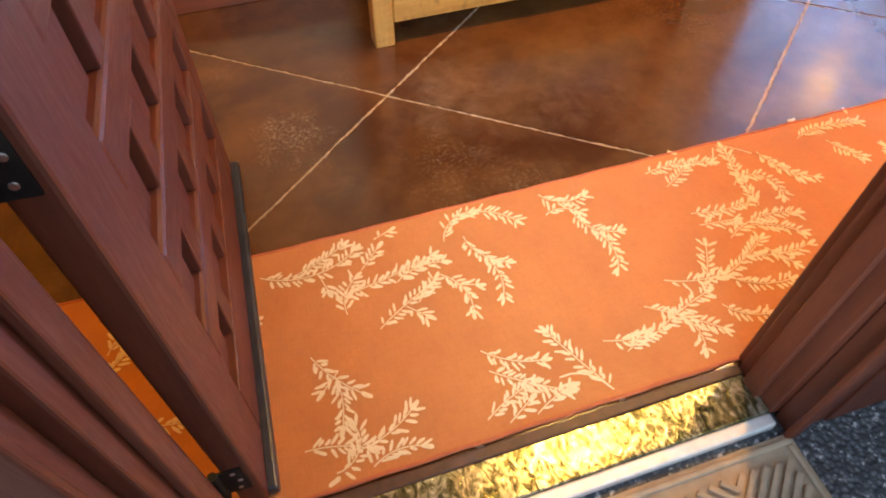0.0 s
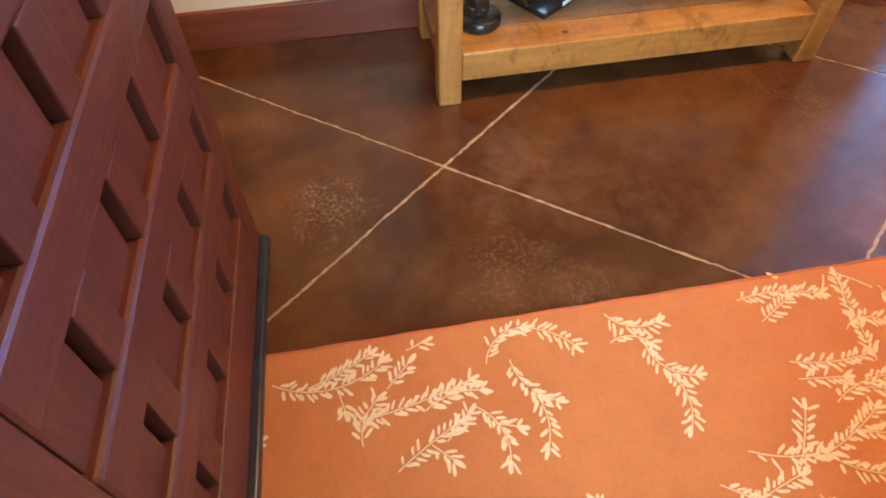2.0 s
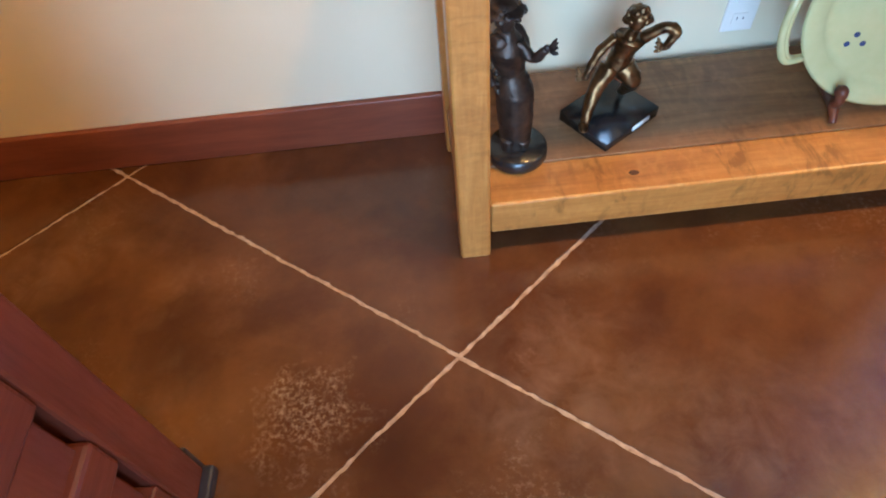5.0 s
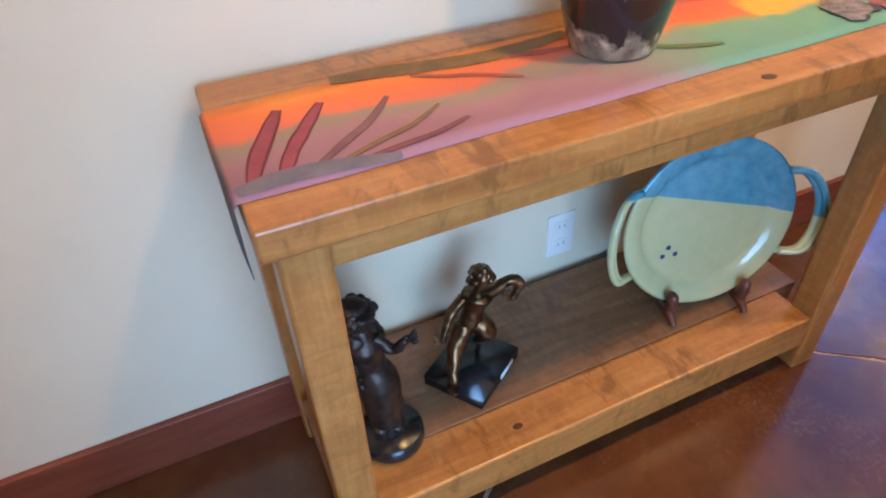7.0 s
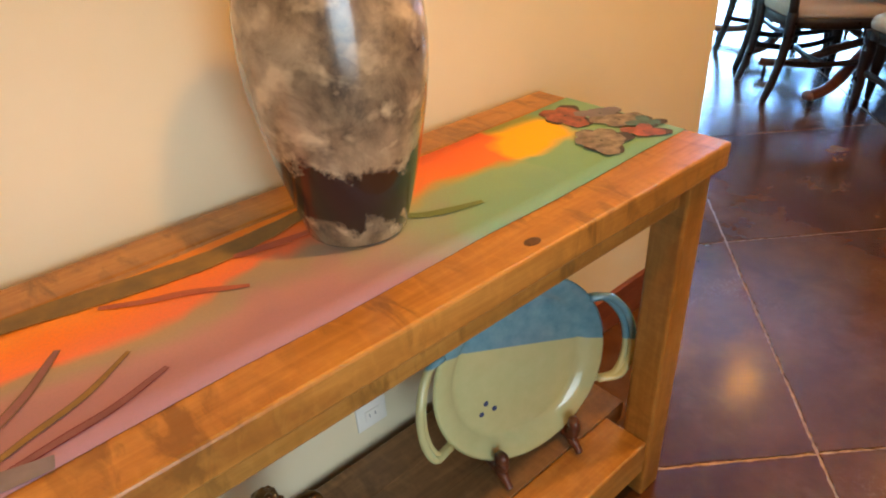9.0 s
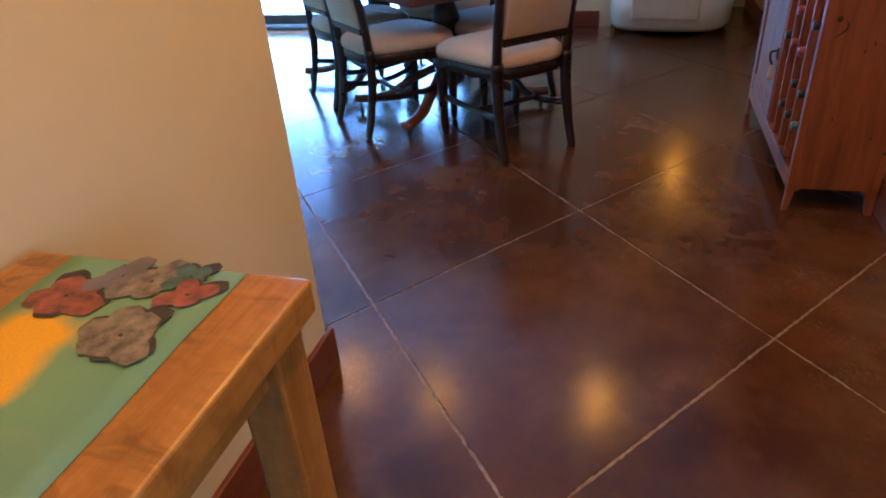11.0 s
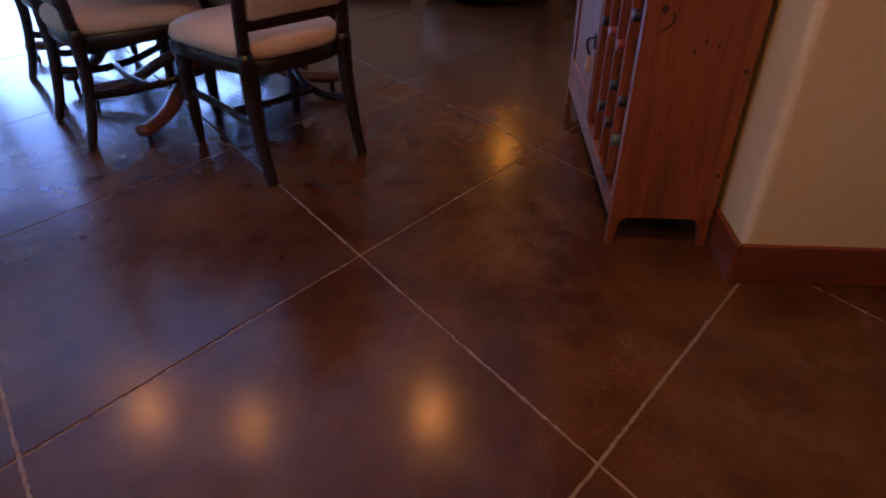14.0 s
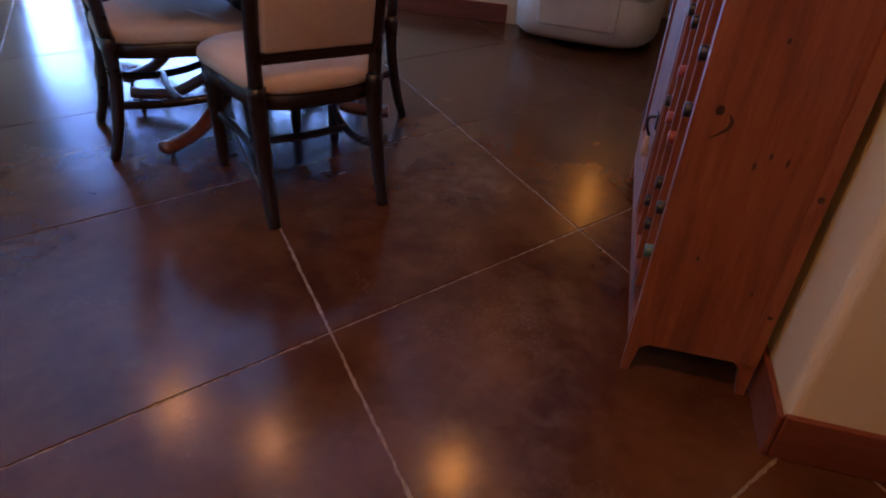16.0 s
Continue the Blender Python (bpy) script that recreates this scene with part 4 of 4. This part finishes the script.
for x, y, heading, length, turn in SPRAYS_DOOR_SIDE + SPRAYS_MIDDLE + SPRAYS_FAR_SIDE + SPRAYS_END + SPRAYS_HIDDEN:
    steps = max(3, int(length / 0.0120))
    a = radians(heading)
    side = 1
    for k in range(steps):
        d = length / steps
        nx, ny = x + d * math.cos(a), y + d * math.sin(a)
        if not (RX0 + 0.03 < nx < RX1 - 0.03 and RY0 + 0.03 < ny < RY1 - 0.025):
            break
        o = Vector((-math.sin(a), math.cos(a), 0)) * 0.0011
        bm.faces.new([bm.verts.new((px + q * o.x, py + q * o.y, 0.0082)) for px, py, q in ((x, y, -1), (nx, ny, -1), (nx, ny, 1), (x, y, 1))])
        for s in (side, -side):
            size = rnd.uniform(0.015, 0.029)
            lx, ly = nx + size * 1.1 * math.cos(a + s * 0.8), ny + size * 1.1 * math.sin(a + s * 0.8)
            if RY0 + 0.016 < ly < RY1 - 0.012 and rnd.random() < 0.88:
                b = a + s * rnd.uniform(0.45, 1.05)
                flat_leaf(nx + 0.005 * math.cos(b), ny + 0.005 * math.sin(b), b, size, rnd.uniform(0.0056, 0.0082))
        a += radians(turn) / steps
        x, y = nx, ny
    flat_leaf(x, y, a, 0.028, 0.011)
for path in (((0.595, 0.750), (0.630, 0.748), (0.665, 0.728), (0.690, 0.690)), ((1.300, 1.255), (1.312, 1.232), (1.300, 1.195), (1.288, 1.160)), ((1.305, 1.255), (1.345, 1.225), (1.374, 1.198)), ((1.285, 1.250), (1.262, 1.215), (1.225, 1.195))):
    pts = bend([(x, y, 0.0083) for x, y in path], 5)
    for p, q in zip(pts, pts[1:]):
        o = Vector((-(q - p).y, (q - p).x, 0)).normalized() * 0.0018
        bm.faces.new([bm.verts.new(w) for w in (p - o, q - o, q + o, p + o)])
thicken(bm, 0.0010)
part("leaf_sprays", bm, RUGLEAF, rug, "cream woven leaf sprays", kind="stuff")

# ---- door mat ----
mat = thing("door_mat", "brown ribbed rubber-backed door mat outside the threshold", "door mat", pose(0.0, 0.0, -0.02))
MX0, MX1, MY0, MY1 = 0.12, 0.985, -0.05, 0.503
part("base", block(MX0, MX1, MY0, MY1, 0, 0.012, bevel=0.004), MATBROWN, mat)
for x0, x1, y0, y1 in ((MX0 + 0.01, MX1 - 0.01, MY1 - 0.022, MY1 - 0.010), (MX0 + 0.01, MX1 - 0.01, MY0 + 0.010, MY0 + 0.022), (MX0 + 0.010, MX0 + 0.022, MY0 + 0.024, MY1 - 0.024), (MX1 - 0.022, MX1 - 0.010, MY0 + 0.024, MY1 - 0.024)):
    part("border_rib", block(x0, x1, y0, y1, 0.011, 0.020, bevel=0.004), MATBROWN, mat)
for i in range(6):
    for j in range(3):
        cx, cy = MX0 + 0.032 + (i + 0.5) * 0.1335, MY0 + 0.030 + (j + 0.5) * 0.1643
        for k in range(-4, 5):
            d = 1 if (i + j) % 2 else -1
            l = 0.088 - abs(k) * 0.0175
            part("rib", block(-l, l, -0.0058, 0.0058, 0.011, 0.022, bevel=0.002, m=Matrix.Translation((cx + k * 0.0138, cy - d * k * 0.0138, 0)) @ Matrix.Rotation(d * math.pi / 4, 4, "Z")), MATBROWN, mat)

# ---- pine wine cabinet ----
KX0, KX1, KY0, KY1, KZ = 3.628, 4.800, 0.728, 1.034, 1.42
cab = thing("wine_cabinet", "knotty red pine wine cabinet with a bottle rack and panelled door", "cabinet")


def arched_side(x0, x1):
    bm = bmesh.new()
    out = [(KY0, 0.0), (KY0 + 0.022, 0.0), (KY0 + 0.036, 0.080), (KY0 + 0.052, 0.097), (KY1 - 0.050, 0.095), (KY1 - 0.030, 0.080), (KY1 - 0.018, 0.0), (KY1, 0.0), (KY1, KZ), (KY0, KZ)]
    f = bm.faces.new([bm.verts.new((x0, y, z)) for y, z in out])
    ex = bmesh.ops.extrude_face_region(bm, geom=[f])["geom"]
    bmesh.ops.translate(bm, vec=(x1 - x0, 0, 0), verts=[g for g in ex if isinstance(g, bmesh.types.BMVert)])
    return bm


for x in (KX0, KX1 - 0.022):
    part("side_panel", arched_side(x, x + 0.022), PINE["z"], cab)
part("side_batten", block(KX0 - 0.006, KX0 - 0.0002, KY0, KY0 + 0.034, 0.1, KZ, bevel=0.002), PINE["z"], cab)
part("back_panel", block(KX0 + 0.023, KX1 - 0.023, KY0, KY0 + 0.012, 0.09, KZ), PINE["z"], cab)
part("base_board", block(KX0 + 0.023, KX1 - 0.023, KY0 + 0.013, KY1 - 0.022, 0.11, 0.13), PINE["x"], cab)
part("bottom_rail", block(KX0 + 0.023, KX1 - 0.023, KY1 - 0.020, KY1 + 0.002, 0.09, 0.155, bevel=0.003), PINE["x"], cab)
part("top_rail", block(KX0 + 0.023, KX1 - 0.023, KY1 - 0.020, KY1 + 0.002, KZ - 0.06, KZ - 0.001, bevel=0.003), PINE["x"], cab)
part("top", block(KX0 - 0.02, KX1 + 0.02, KY0 - 0.005, KY1 + 0.025, KZ, KZ + 0.028, bevel=0.006), PINE["x"], cab)
DVX = [3.652, 3.788, 3.924, 4.060, 4.196]
for k, x in enumerate(DVX):
    part("rack_divider", block(x, x + 0.014, KY0 + 0.015, KY1 - 0.001, 0.156, KZ - 0.061, bevel=0.002), PINE["z"], cab)
for z in [0.27 + 0.122 * k for k in range(9)]:
    for x in DVX[:4]:
        part("bottle_rest", block(x + 0.0145, x + 0.1355, KY1 - 0.06, KY1 - 0.045, z - 0.012, z, bevel=0.002), PINE["x"], cab)
DXA, DXB = 4.214, 4.776
cdoor = part("cabinet_door", block(DXA + 0.05, DXB - 0.05, KY1 - 0.016, KY1 - 0.006, 0.2, KZ - 0.11), PINE["z"], cab, "panelled pine door")
for x0, x1 in ((DXA, DXA + 0.065), (DXB - 0.065, DXB)):
    part("stile", block(x0, x1, KY1 - 0.02, KY1 + 0.003, 0.158, KZ - 0.063, bevel=0.003), PINE["z"], cdoor)
for z0, z1 in ((0.158, 0.235), (0.735, 0.80), (KZ - 0.14, KZ - 0.063)):
    part("rail", block(DXA + 0.0655, DXB - 0.0655, KY1 - 0.02, KY1 + 0.002, z0, z1, bevel=0.003), PINE["x"], cdoor)
for z in (0.28, 0.68, 1.22):
    part("hinge", block(DXB - 0.003, DXB + 0.016, KY1 + 0.0005, KY1 + 0.007, z - 0.035, z + 0.035, bevel=0.002), IRON, cdoor, "black iron hinge")
bm = block(DXA + 0.012, DXA + 0.05, KY1 + 0.003, KY1 + 0.008, 0.425, 0.475, bevel=0.002)
tube(bm, bend([(DXA + 0.03, KY1 + 0.009, 0.462), (DXA + 0.03, KY1 + 0.030, 0.455), (DXA + 0.03, KY1 + 0.030, 0.430), (DXA + 0.03, KY1 + 0.018, 0.400)]), 0.0045, 8, up=(1, 0, 0))
part("latch", bm, IRON, cdoor, "black iron drop latch")
part("tassel", lathe(bmesh.new(), [(0.0, 0.0), (0.011, 0.002), (0.012, 0.018), (0.008, 0.050), (0.005, 0.058), (0.0045, 0.066), (0.0, 0.067)], (DXA + 0.03, KY1 + 0.020, 0.334), 14), LINEN, cdoor, "small beige tassel hanging from the latch", smooth=True)
# dark knots in the end panel
KNOT = plain("pine_knot", (0.018, 0.007, 0.004), (0.06, 0.018, 0.009), 0.5, 120)
for y, z, a, c in ((0.986, 0.714, 0.009, 0.011), (0.890, 0.608, 0.003, 0.008), (0.865, 0.634, 0.003, 0.007), (0.830, 0.625, 0.003, 0.011), (0.937, 0.368, 0.003, 0.007), (0.905, 0.860, 0.004, 0.006), (0.800, 0.300, 0.003, 0.006)):
    bm = lathe(bmesh.new(), [(0.0, 0.0), (1.0, 0.0), (0.8, 0.0006), (0.0, 0.0007)], n=14, m=Matrix.Translation((KX0, y, z)) @ Matrix.Diagonal((1, a, c, 1)) @ Matrix.Rotation(radians(-90), 4, "Y"))
    part("knot", bm, KNOT, cab)
part("knot", tube(bmesh.new(), bend([(KX0 - 0.0002, 0.966, 0.708), (KX0 - 0.0002, 0.958, 0.694), (KX0 - 0.0002, 0.964, 0.676), (KX0 - 0.0002, 0.990, 0.654)]), [0.0015 + 0.0022 * math.sin(math.pi * k / 18) for k in range(19)], 8, 0.15, up=(1, 0, 0)), KNOT, cab)
for z, c in ((0.560, 0.008), (0.895, 0.007), (0.250, 0.006)):
    part("knot", lathe(bmesh.new(), [(0.0, 0.0), (1.0, 0.0), (0.8, 0.0006), (0.0, 0.0007)], n=12, m=Matrix.Translation((KX0 - 0.006, KY0 + 0.018, z)) @ Matrix.Diagonal((1, 0.007, c, 1)) @ Matrix.Rotation(radians(-90), 4, "Y")), KNOT, cab)
CAPS = [plain("foil_" + n, tuple(c * 0.7 for c in q), q, 0.35, 20) for n, q in (("red", (0.28, 0.05, 0.035)), ("black", (0.02, 0.02, 0.022)), ("gold", (0.62, 0.36, 0.03)), ("white", (0.42, 0.38, 0.32)), ("teal", (0.06, 0.16, 0.16)))]
rnd = random.Random(11)
for k in range(9):
    for n, x in enumerate(DVX[:4]):
        if rnd.random() < 0.36:
            continue
        z = 0.27 + 0.122 * k + 0.037
        lean = Matrix.Rotation(radians(-90), 4, "X")
        bottle = thing("wine_bottle", "", "bottle", Matrix.Translation((x + 0.075, KY1 - 0.278, z)) @ lean, "bottles in the wine cabinet")
        cap = 2 if (k, n) == (6, 0) else rnd.choice((0, 1, 1, 1, 1, 3, 0, 1, 4, 1))
        bottle["label"] = ("dark wine bottle with a red foil cap lying in the rack", "dark wine bottle with a black foil cap lying in the rack", "wine bottle with a gold foil cap lying in the rack", "wine bottle with a white foil cap lying in the rack", "wine bottle with a teal foil cap lying in the rack")[cap]
        part("glass", lathe(bmesh.new(), [(0.0, 0.0), (0.034, 0.0), (0.037, 0.005), (0.037, 0.17), (0.030, 0.195), (0.015, 0.215), (0.0145, 0.23), (0.0, 0.231)], n=20), GREENGLASS, bottle, smooth=True)
        part("cap", lathe(bmesh.new(), [(0.0155, 0.2312), (0.016, 0.265), (0.0168, 0.268), (0.0168, 0.283), (0.0155, 0.286), (0.0, 0.2862)], n=18), CAPS[cap], bottle, smooth=True)

# ---- dining table and chairs ----
AX = Vector((0.69, 0.724, 0)).normalized()
ANG = math.degrees(math.atan2(AX.y, AX.x))
dining = thing("dining_table", "dark cherry double-pedestal dining table with splayed feet", "table", pose(4.78, 2.675, 0, 0, 0, ANG))
bm = bmesh.new()
ring = []
for k in range(56):
    a = 2 * math.pi * k / 56
    cx, cy = abs(math.cos(a)) ** 0.55 * math.copysign(1, math.cos(a)), abs(math.sin(a)) ** 0.55 * math.copysign(1, math.sin(a))
    ring.append((0.43 + 0.93 * cx, 0.50 * cy))
f = bm.faces.new([bm.verts.new((x, y, 0.725)) for x, y in ring])
ex = bmesh.ops.extrude_face_region(bm, geom=[f])["geom"]
bmesh.ops.translate(bm, vec=(0, 0, 0.03), verts=[g for g in ex if isinstance(g, bmesh.types.BMVert)])
bmesh.ops.bevel(bm, geom=[e for e in bm.edges if abs(e.verts[0].co.z - e.verts[1].co.z) < 1e-4], offset=0.008, segments=2, affect="EDGES")
part("tabletop", bm, CHERRY, dining)
part("apron", block(-0.35, 1.21, -0.40, 0.40, 0.655, 0.724, bevel=0.006), CHERRY, dining)
for cx in (0.0, 0.86):
    part("pedestal", lathe(bmesh.new(), [(0.0, 0.15), (0.085, 0.15), (0.095, 0.18), (0.06, 0.24), (0.05, 0.32), (0.075, 0.45), (0.08, 0.52), (0.055, 0.6), (0.09, 0.64), (0.10, 0.6545), (0.0, 0.6546)], (cx, 0, 0), 32), EBONY, dining, smooth=True)
    for sx in (-1, 1):
        for sy in (-1, 1):
            p = [(cx + sx * 0.04, sy * 0.05, 0.24), (cx + sx * 0.13, sy * 0.18, 0.17), (cx + sx * 0.22, sy * 0.31, 0.085), (cx + sx * 0.30, sy * 0.43, 0.068), (cx + sx * 0.325, sy * 0.475, 0.072)]
            foot = part("foot", tube(bmesh.new(), bend(p), 0.034, 12, 0.72), CHERRY, dining, smooth=True)
            part("caster", lathe(bmesh.new(), [(0.0, 0.0), (0.012, 0.0), (0.014, 0.012), (0.009, 0.022), (0.010, 0.056), (0.0, 0.0562)], (cx + sx * 0.305, sy * 0.445, 0), 14), IRON, foot, "black metal caster")


def dining_chair(m):
    """Faces +x; the rear legs stand at x = 0."""
    c = thing("dining_chair", "dark wooden dining chair with a beige upholstered seat and back", "chair", m, "chairs round the dining table")
    for s in (-1, 1):
        y = s * 0.198
        part("rear_leg", tube(bmesh.new(), bend([(-0.012, y, 0.0), (0.022, y, 0.12), (0.050, y * 0.99, 0.30), (0.052, y * 0.99, 0.46)]), [0.0185 + 0.0005 * k for k in range(19)], 8, 1.15, up=(0, 1, 0)), EBONY, c, smooth=True)
        part("back_post", tube(bmesh.new(), bend([(0.052, y * 0.99, 0.455), (0.036, y, 0.62), (-0.005, y * 1.02, 0.82), (-0.06, y * 1.04, 1.0)]), [0.024 - 0.0003 * k for k in range(19)], 8, 1.0, up=(0, 1, 0)), EBONY, c, smooth=True)
        yf = s * 0.228
        part("front_leg", lathe(bmesh.new(), [(0.0, 0.0), (0.013, 0.0), (0.013, 0.012), (0.017, 0.014), (0.020, 0.05), (0.030, 0.29), (0.032, 0.33), (0.026, 0.345), (0.034, 0.36), (0.034, 0.41), (0.0, 0.411)], (0.515, yf, 0), 16), EBONY, c, smooth=True)
        part("side_stretcher", tube(bmesh.new(), bend([(0.035, y, 0.21), (0.20, y * 0.9, 0.185), (0.36, y * 0.95, 0.19), (0.512, yf, 0.215)]), 0.014, 8, 1.2), EBONY, c, smooth=True)
    part("cross_stretcher", tube(bmesh.new(), bend([(0.27, -0.178, 0.188), (0.255, 0.0, 0.186), (0.27, 0.178, 0.188)]), 0.013, 8, 1.2), EBONY, c, smooth=True)
    # seat: wide rounded front, domed cushion over a frame

    def seat_ring(grow, z):
        out = []
        for k in range(40):
            a = 2 * math.pi * k / 40
            cx, sy = math.copysign(abs(math.cos(a)) ** 0.45, math.cos(a)), math.copysign(abs(math.sin(a)) ** 0.55, math.sin(a))
            x = 0.300 + (0.268 + grow) * cx
            w = 0.198 + 0.098 * (x / 0.57)
            out.append((x - (0.03 * abs(sy) ** 2 if cx > 0.6 else 0), (w + grow) * sy, z))
        return out

    for name, rings, mt in (("seat_frame", [(-0.012, 0.375), (0.0, 0.38), (0.0, 0.425), (-0.006, 0.43)], EBONY), ("seat", [(-0.004, 0.4304), (0.006, 0.436), (0.010, 0.455), (0.004, 0.478), (-0.02, 0.495), (-0.08, 0.507), (-0.16, 0.512)], LINEN)):
        bm = bmesh.new()
        vs = [[bm.verts.new(p) for p in seat_ring(g, z)] for g, z in rings]
        for a, d in zip(vs, vs[1:]):
            for k in range(40):
                bm.faces.new((a[k], a[(k + 1) % 40], d[(k + 1) % 40], d[k]))
        bm.faces.new(vs[0][::-1])
        bm.faces.new(vs[-1])
        part(name, bm, mt, c, smooth=True)
    lean = Matrix.Translation((0.034, 0, 0.545)) @ Matrix.Rotation(radians(-11), 4, "Y")
    part("lower_back_rail", block(-0.012, 0.014, -0.18, 0.18, -0.012, 0.020, bevel=0.005, m=lean), EBONY, c)
    part("backrest", block(-0.016, 0.026, -0.176, 0.176, 0.0215, 0.43, bevel=0.013, m=lean), LINEN, c, smooth=True)
    part("top_back_rail", block(-0.014, 0.018, -0.185, 0.185, 0.431, 0.475, bevel=0.008, m=lean), EBONY, c)
    return c


first = dining_chair(pose(4.092, 2.048, 0, 0, 0, 45))
for x, y, a in ((4.330, 3.110, -44), (4.822, 3.520, -44), (5.180, 2.244, 136), (5.672, 2.654, 136)):
    copy_thing(first, pose(x, y, 0, 0, 0, a))

# ---- recliner ----
rec = thing("recliner", "cream leather swivel recliner chair with a rounded base by the wall", "armchair", pose(6.94, 1.38, 0, 0, 0, 172))


def pad(x0, x1, y0, y1, z0, z1, r=0.05):
    bm = block(x0, x1, y0, y1, z0, z1)
    bmesh.ops.bevel(bm, geom=bm.edges[:], offset=r, segments=5, affect="EDGES", profile=0.5)
    return bm


def rounded_skirt(z0, z1, grow):
    bm = bmesh.new()
    loops = []
    for q, z in ((-0.03, z0), (0.0, z0 + 0.03), (0.004, (z0 + z1) / 2), (0.0, z1)):
        loops.append([bm.verts.new(((0.42 + grow + q) * math.copysign(abs(math.cos(a)) ** 0.7, math.cos(a)), (0.43 + grow + q) * math.copysign(abs(math.sin(a)) ** 0.5, math.sin(a)), z)) for a in [2 * math.pi * k / 48 for k in range(48)]])
    for a, d in zip(loops, loops[1:]):
        for k in range(48):
            bm.faces.new((a[k], a[(k + 1) % 48], d[(k + 1) % 48], d[k]))
    bm.faces.new(loops[0][::-1])
    bm.faces.new(loops[-1])
    return bm


part("base", lathe(bmesh.new(), [(0.0, 0.0), (0.29, 0.0), (0.30, 0.02), (0.24, 0.05), (0.0, 0.051)], n=36), BLACK, rec, smooth=True)
part("skirt", rounded_skirt(0.051, 0.33, 0.03), CREAM, rec, smooth=True)
part("footrest_panel", pad(0.405, 0.462, -0.25, 0.25, 0.135, 0.43, 0.022), CREAM, rec, smooth=True)
part("seat", pad(-0.3, 0.44, -0.265, 0.265, 0.332, 0.50, 0.06), CREAM, rec, smooth=True)
for s in (-1, 1):
    part("arm", pad(-0.36, 0.42, s * 0.36 - 0.095, s * 0.36 + 0.095, 0.331, 0.64, 0.07), CREAM, rec, smooth=True)
part("backrest", pad(-0.44, -0.20, -0.30, 0.30, 0.45, 1.05, 0.09), CREAM, rec, smooth=True)

# ---- lamps ----
GLOW, t, b = nodes_of("lamp_glow")
b.inputs["Emission Color"].default_value = (1.0, 0.42, 0.05, 1)
b.inputs["Emission Strength"].default_value = 85
SHADE, t, b = nodes_of("lit_shade")
b.inputs["Emission Color"].default_value = (1.0, 0.42, 0.05, 1)
b.inputs["Emission Strength"].default_value = 14
WHITE = plain("white_enamel", (0.76, 0.74, 0.7), (0.8, 0.78, 0.74), 0.4, 8)
# fittings for every can, the added west one too
for x, y in CANS:
    can = thing("ceiling_light", "round recessed ceiling light with a white trim ring", "ceiling light", pose(x, y, CEIL), "recessed ceiling lights")
    part("trim_ring", lathe(bmesh.new(), [(0.062, -0.001), (0.062, -0.008), (0.085, -0.006), (0.09, -0.0005)], n=36), WHITE, can, smooth=True)
    part("bulb", lathe(bmesh.new(), [(0.0, -0.012), (0.04, -0.010), (0.06, -0.002)], n=28), GLOW, can, "glowing warm bulb", smooth=True)
sc = thing("wall_sconce", "warm glowing wall sconce above the recliner", "wall lamp", pose(7.70, 1.15, 1.65))
part("bracket", block(0.03, 0.05, -0.05, 0.05, -0.08, 0.08, bevel=0.004), IRON, sc)
part("shade", lathe(bmesh.new(), [(0.045, -0.09), (0.06, 0.09), (0.058, 0.09), (0.043, -0.09)], (-0.03, 0, 0), 28), SHADE, sc, "lit shade", smooth=True)

# ---- floor: scored and stained concrete slabs, last ----
bm = block(-1.8, 8.0, 0.638, 7.3, -0.30, -0.0032)
box(bm, 2.10, 8.0, -2.7, 0.637, -0.30, -0.0032)
floor = structure("floor", bm, JOINT, "polished brown stained concrete floor scored into diamonds", "floor")
O, A, B = Vector((3.517, 1.797)), Vector((0.7290, 0.618)), Vector((0.7805, -0.599))


def clip(poly, axis, value, keep_above):
    out = []
    for p, q in zip(poly, poly[1:] + poly[:1]):
        a, c = (p[axis] - value) * (1 if keep_above else -1), (q[axis] - value) * (1 if keep_above else -1)
        if a >= 0:
            out.append(p)
        if a * c < 0:
            s = a / (a - c)
            out.append((p[0] + (q[0] - p[0]) * s, p[1] + (q[1] - p[1]) * s))
    return out


def slab(poly):
    bm = bmesh.new()
    edge = []
    for p, q in zip(poly, poly[1:] + poly[:1]):
        n = max(1, int(math.dist(p, q) / 0.014))
        for k in range(n):
            s = k / n
            x, y = p[0] + (q[0] - p[0]) * s, p[1] + (q[1] - p[1]) * s
            edge.append((x + 0.0042 * noise.noise((x * 85, y * 85, 0.3)) + 0.0016 * noise.noise((x * 9, y * 9, 2.3)), y + 0.0042 * noise.noise((x * 85, y * 85, 7.1)) + 0.0016 * noise.noise((x * 9, y * 9, 5.3))))
    top = [bm.verts.new((x, y, 0)) for x, y in edge]
    low = [bm.verts.new((x, y, -0.004)) for x, y in edge]
    bm.faces.new(top)
    for k in range(len(top)):
        bm.faces.new((top[k - 1], top[k], low[k], low[k - 1]))
    part("slab", bm, FLOOR, floor)


HALF = 0.0046
for i in range(-9, 10):
    for j in range(-9, 10):
        c0 = O + A * i + B * j
        mid = c0 + (A + B) / 2
        if not (-2.4 < mid.x < 8.6 and -3.2 < mid.y < 7.9):
            continue
        quad = []
        for p in (c0, c0 + A, c0 + A + B, c0 + B):
            d = mid - p
            quad.append(tuple(p + d * (HALF * 2 / 0.96)))
        for west in (True, False):
            q = clip(quad, 0, 2.15, not west)
            q = clip(q, 1, 0.640 if west else -2.6, True) if q else q
            q = clip(q, 0, -1.75, True) if q else q
            if len(q) > 2:
                slab(q)
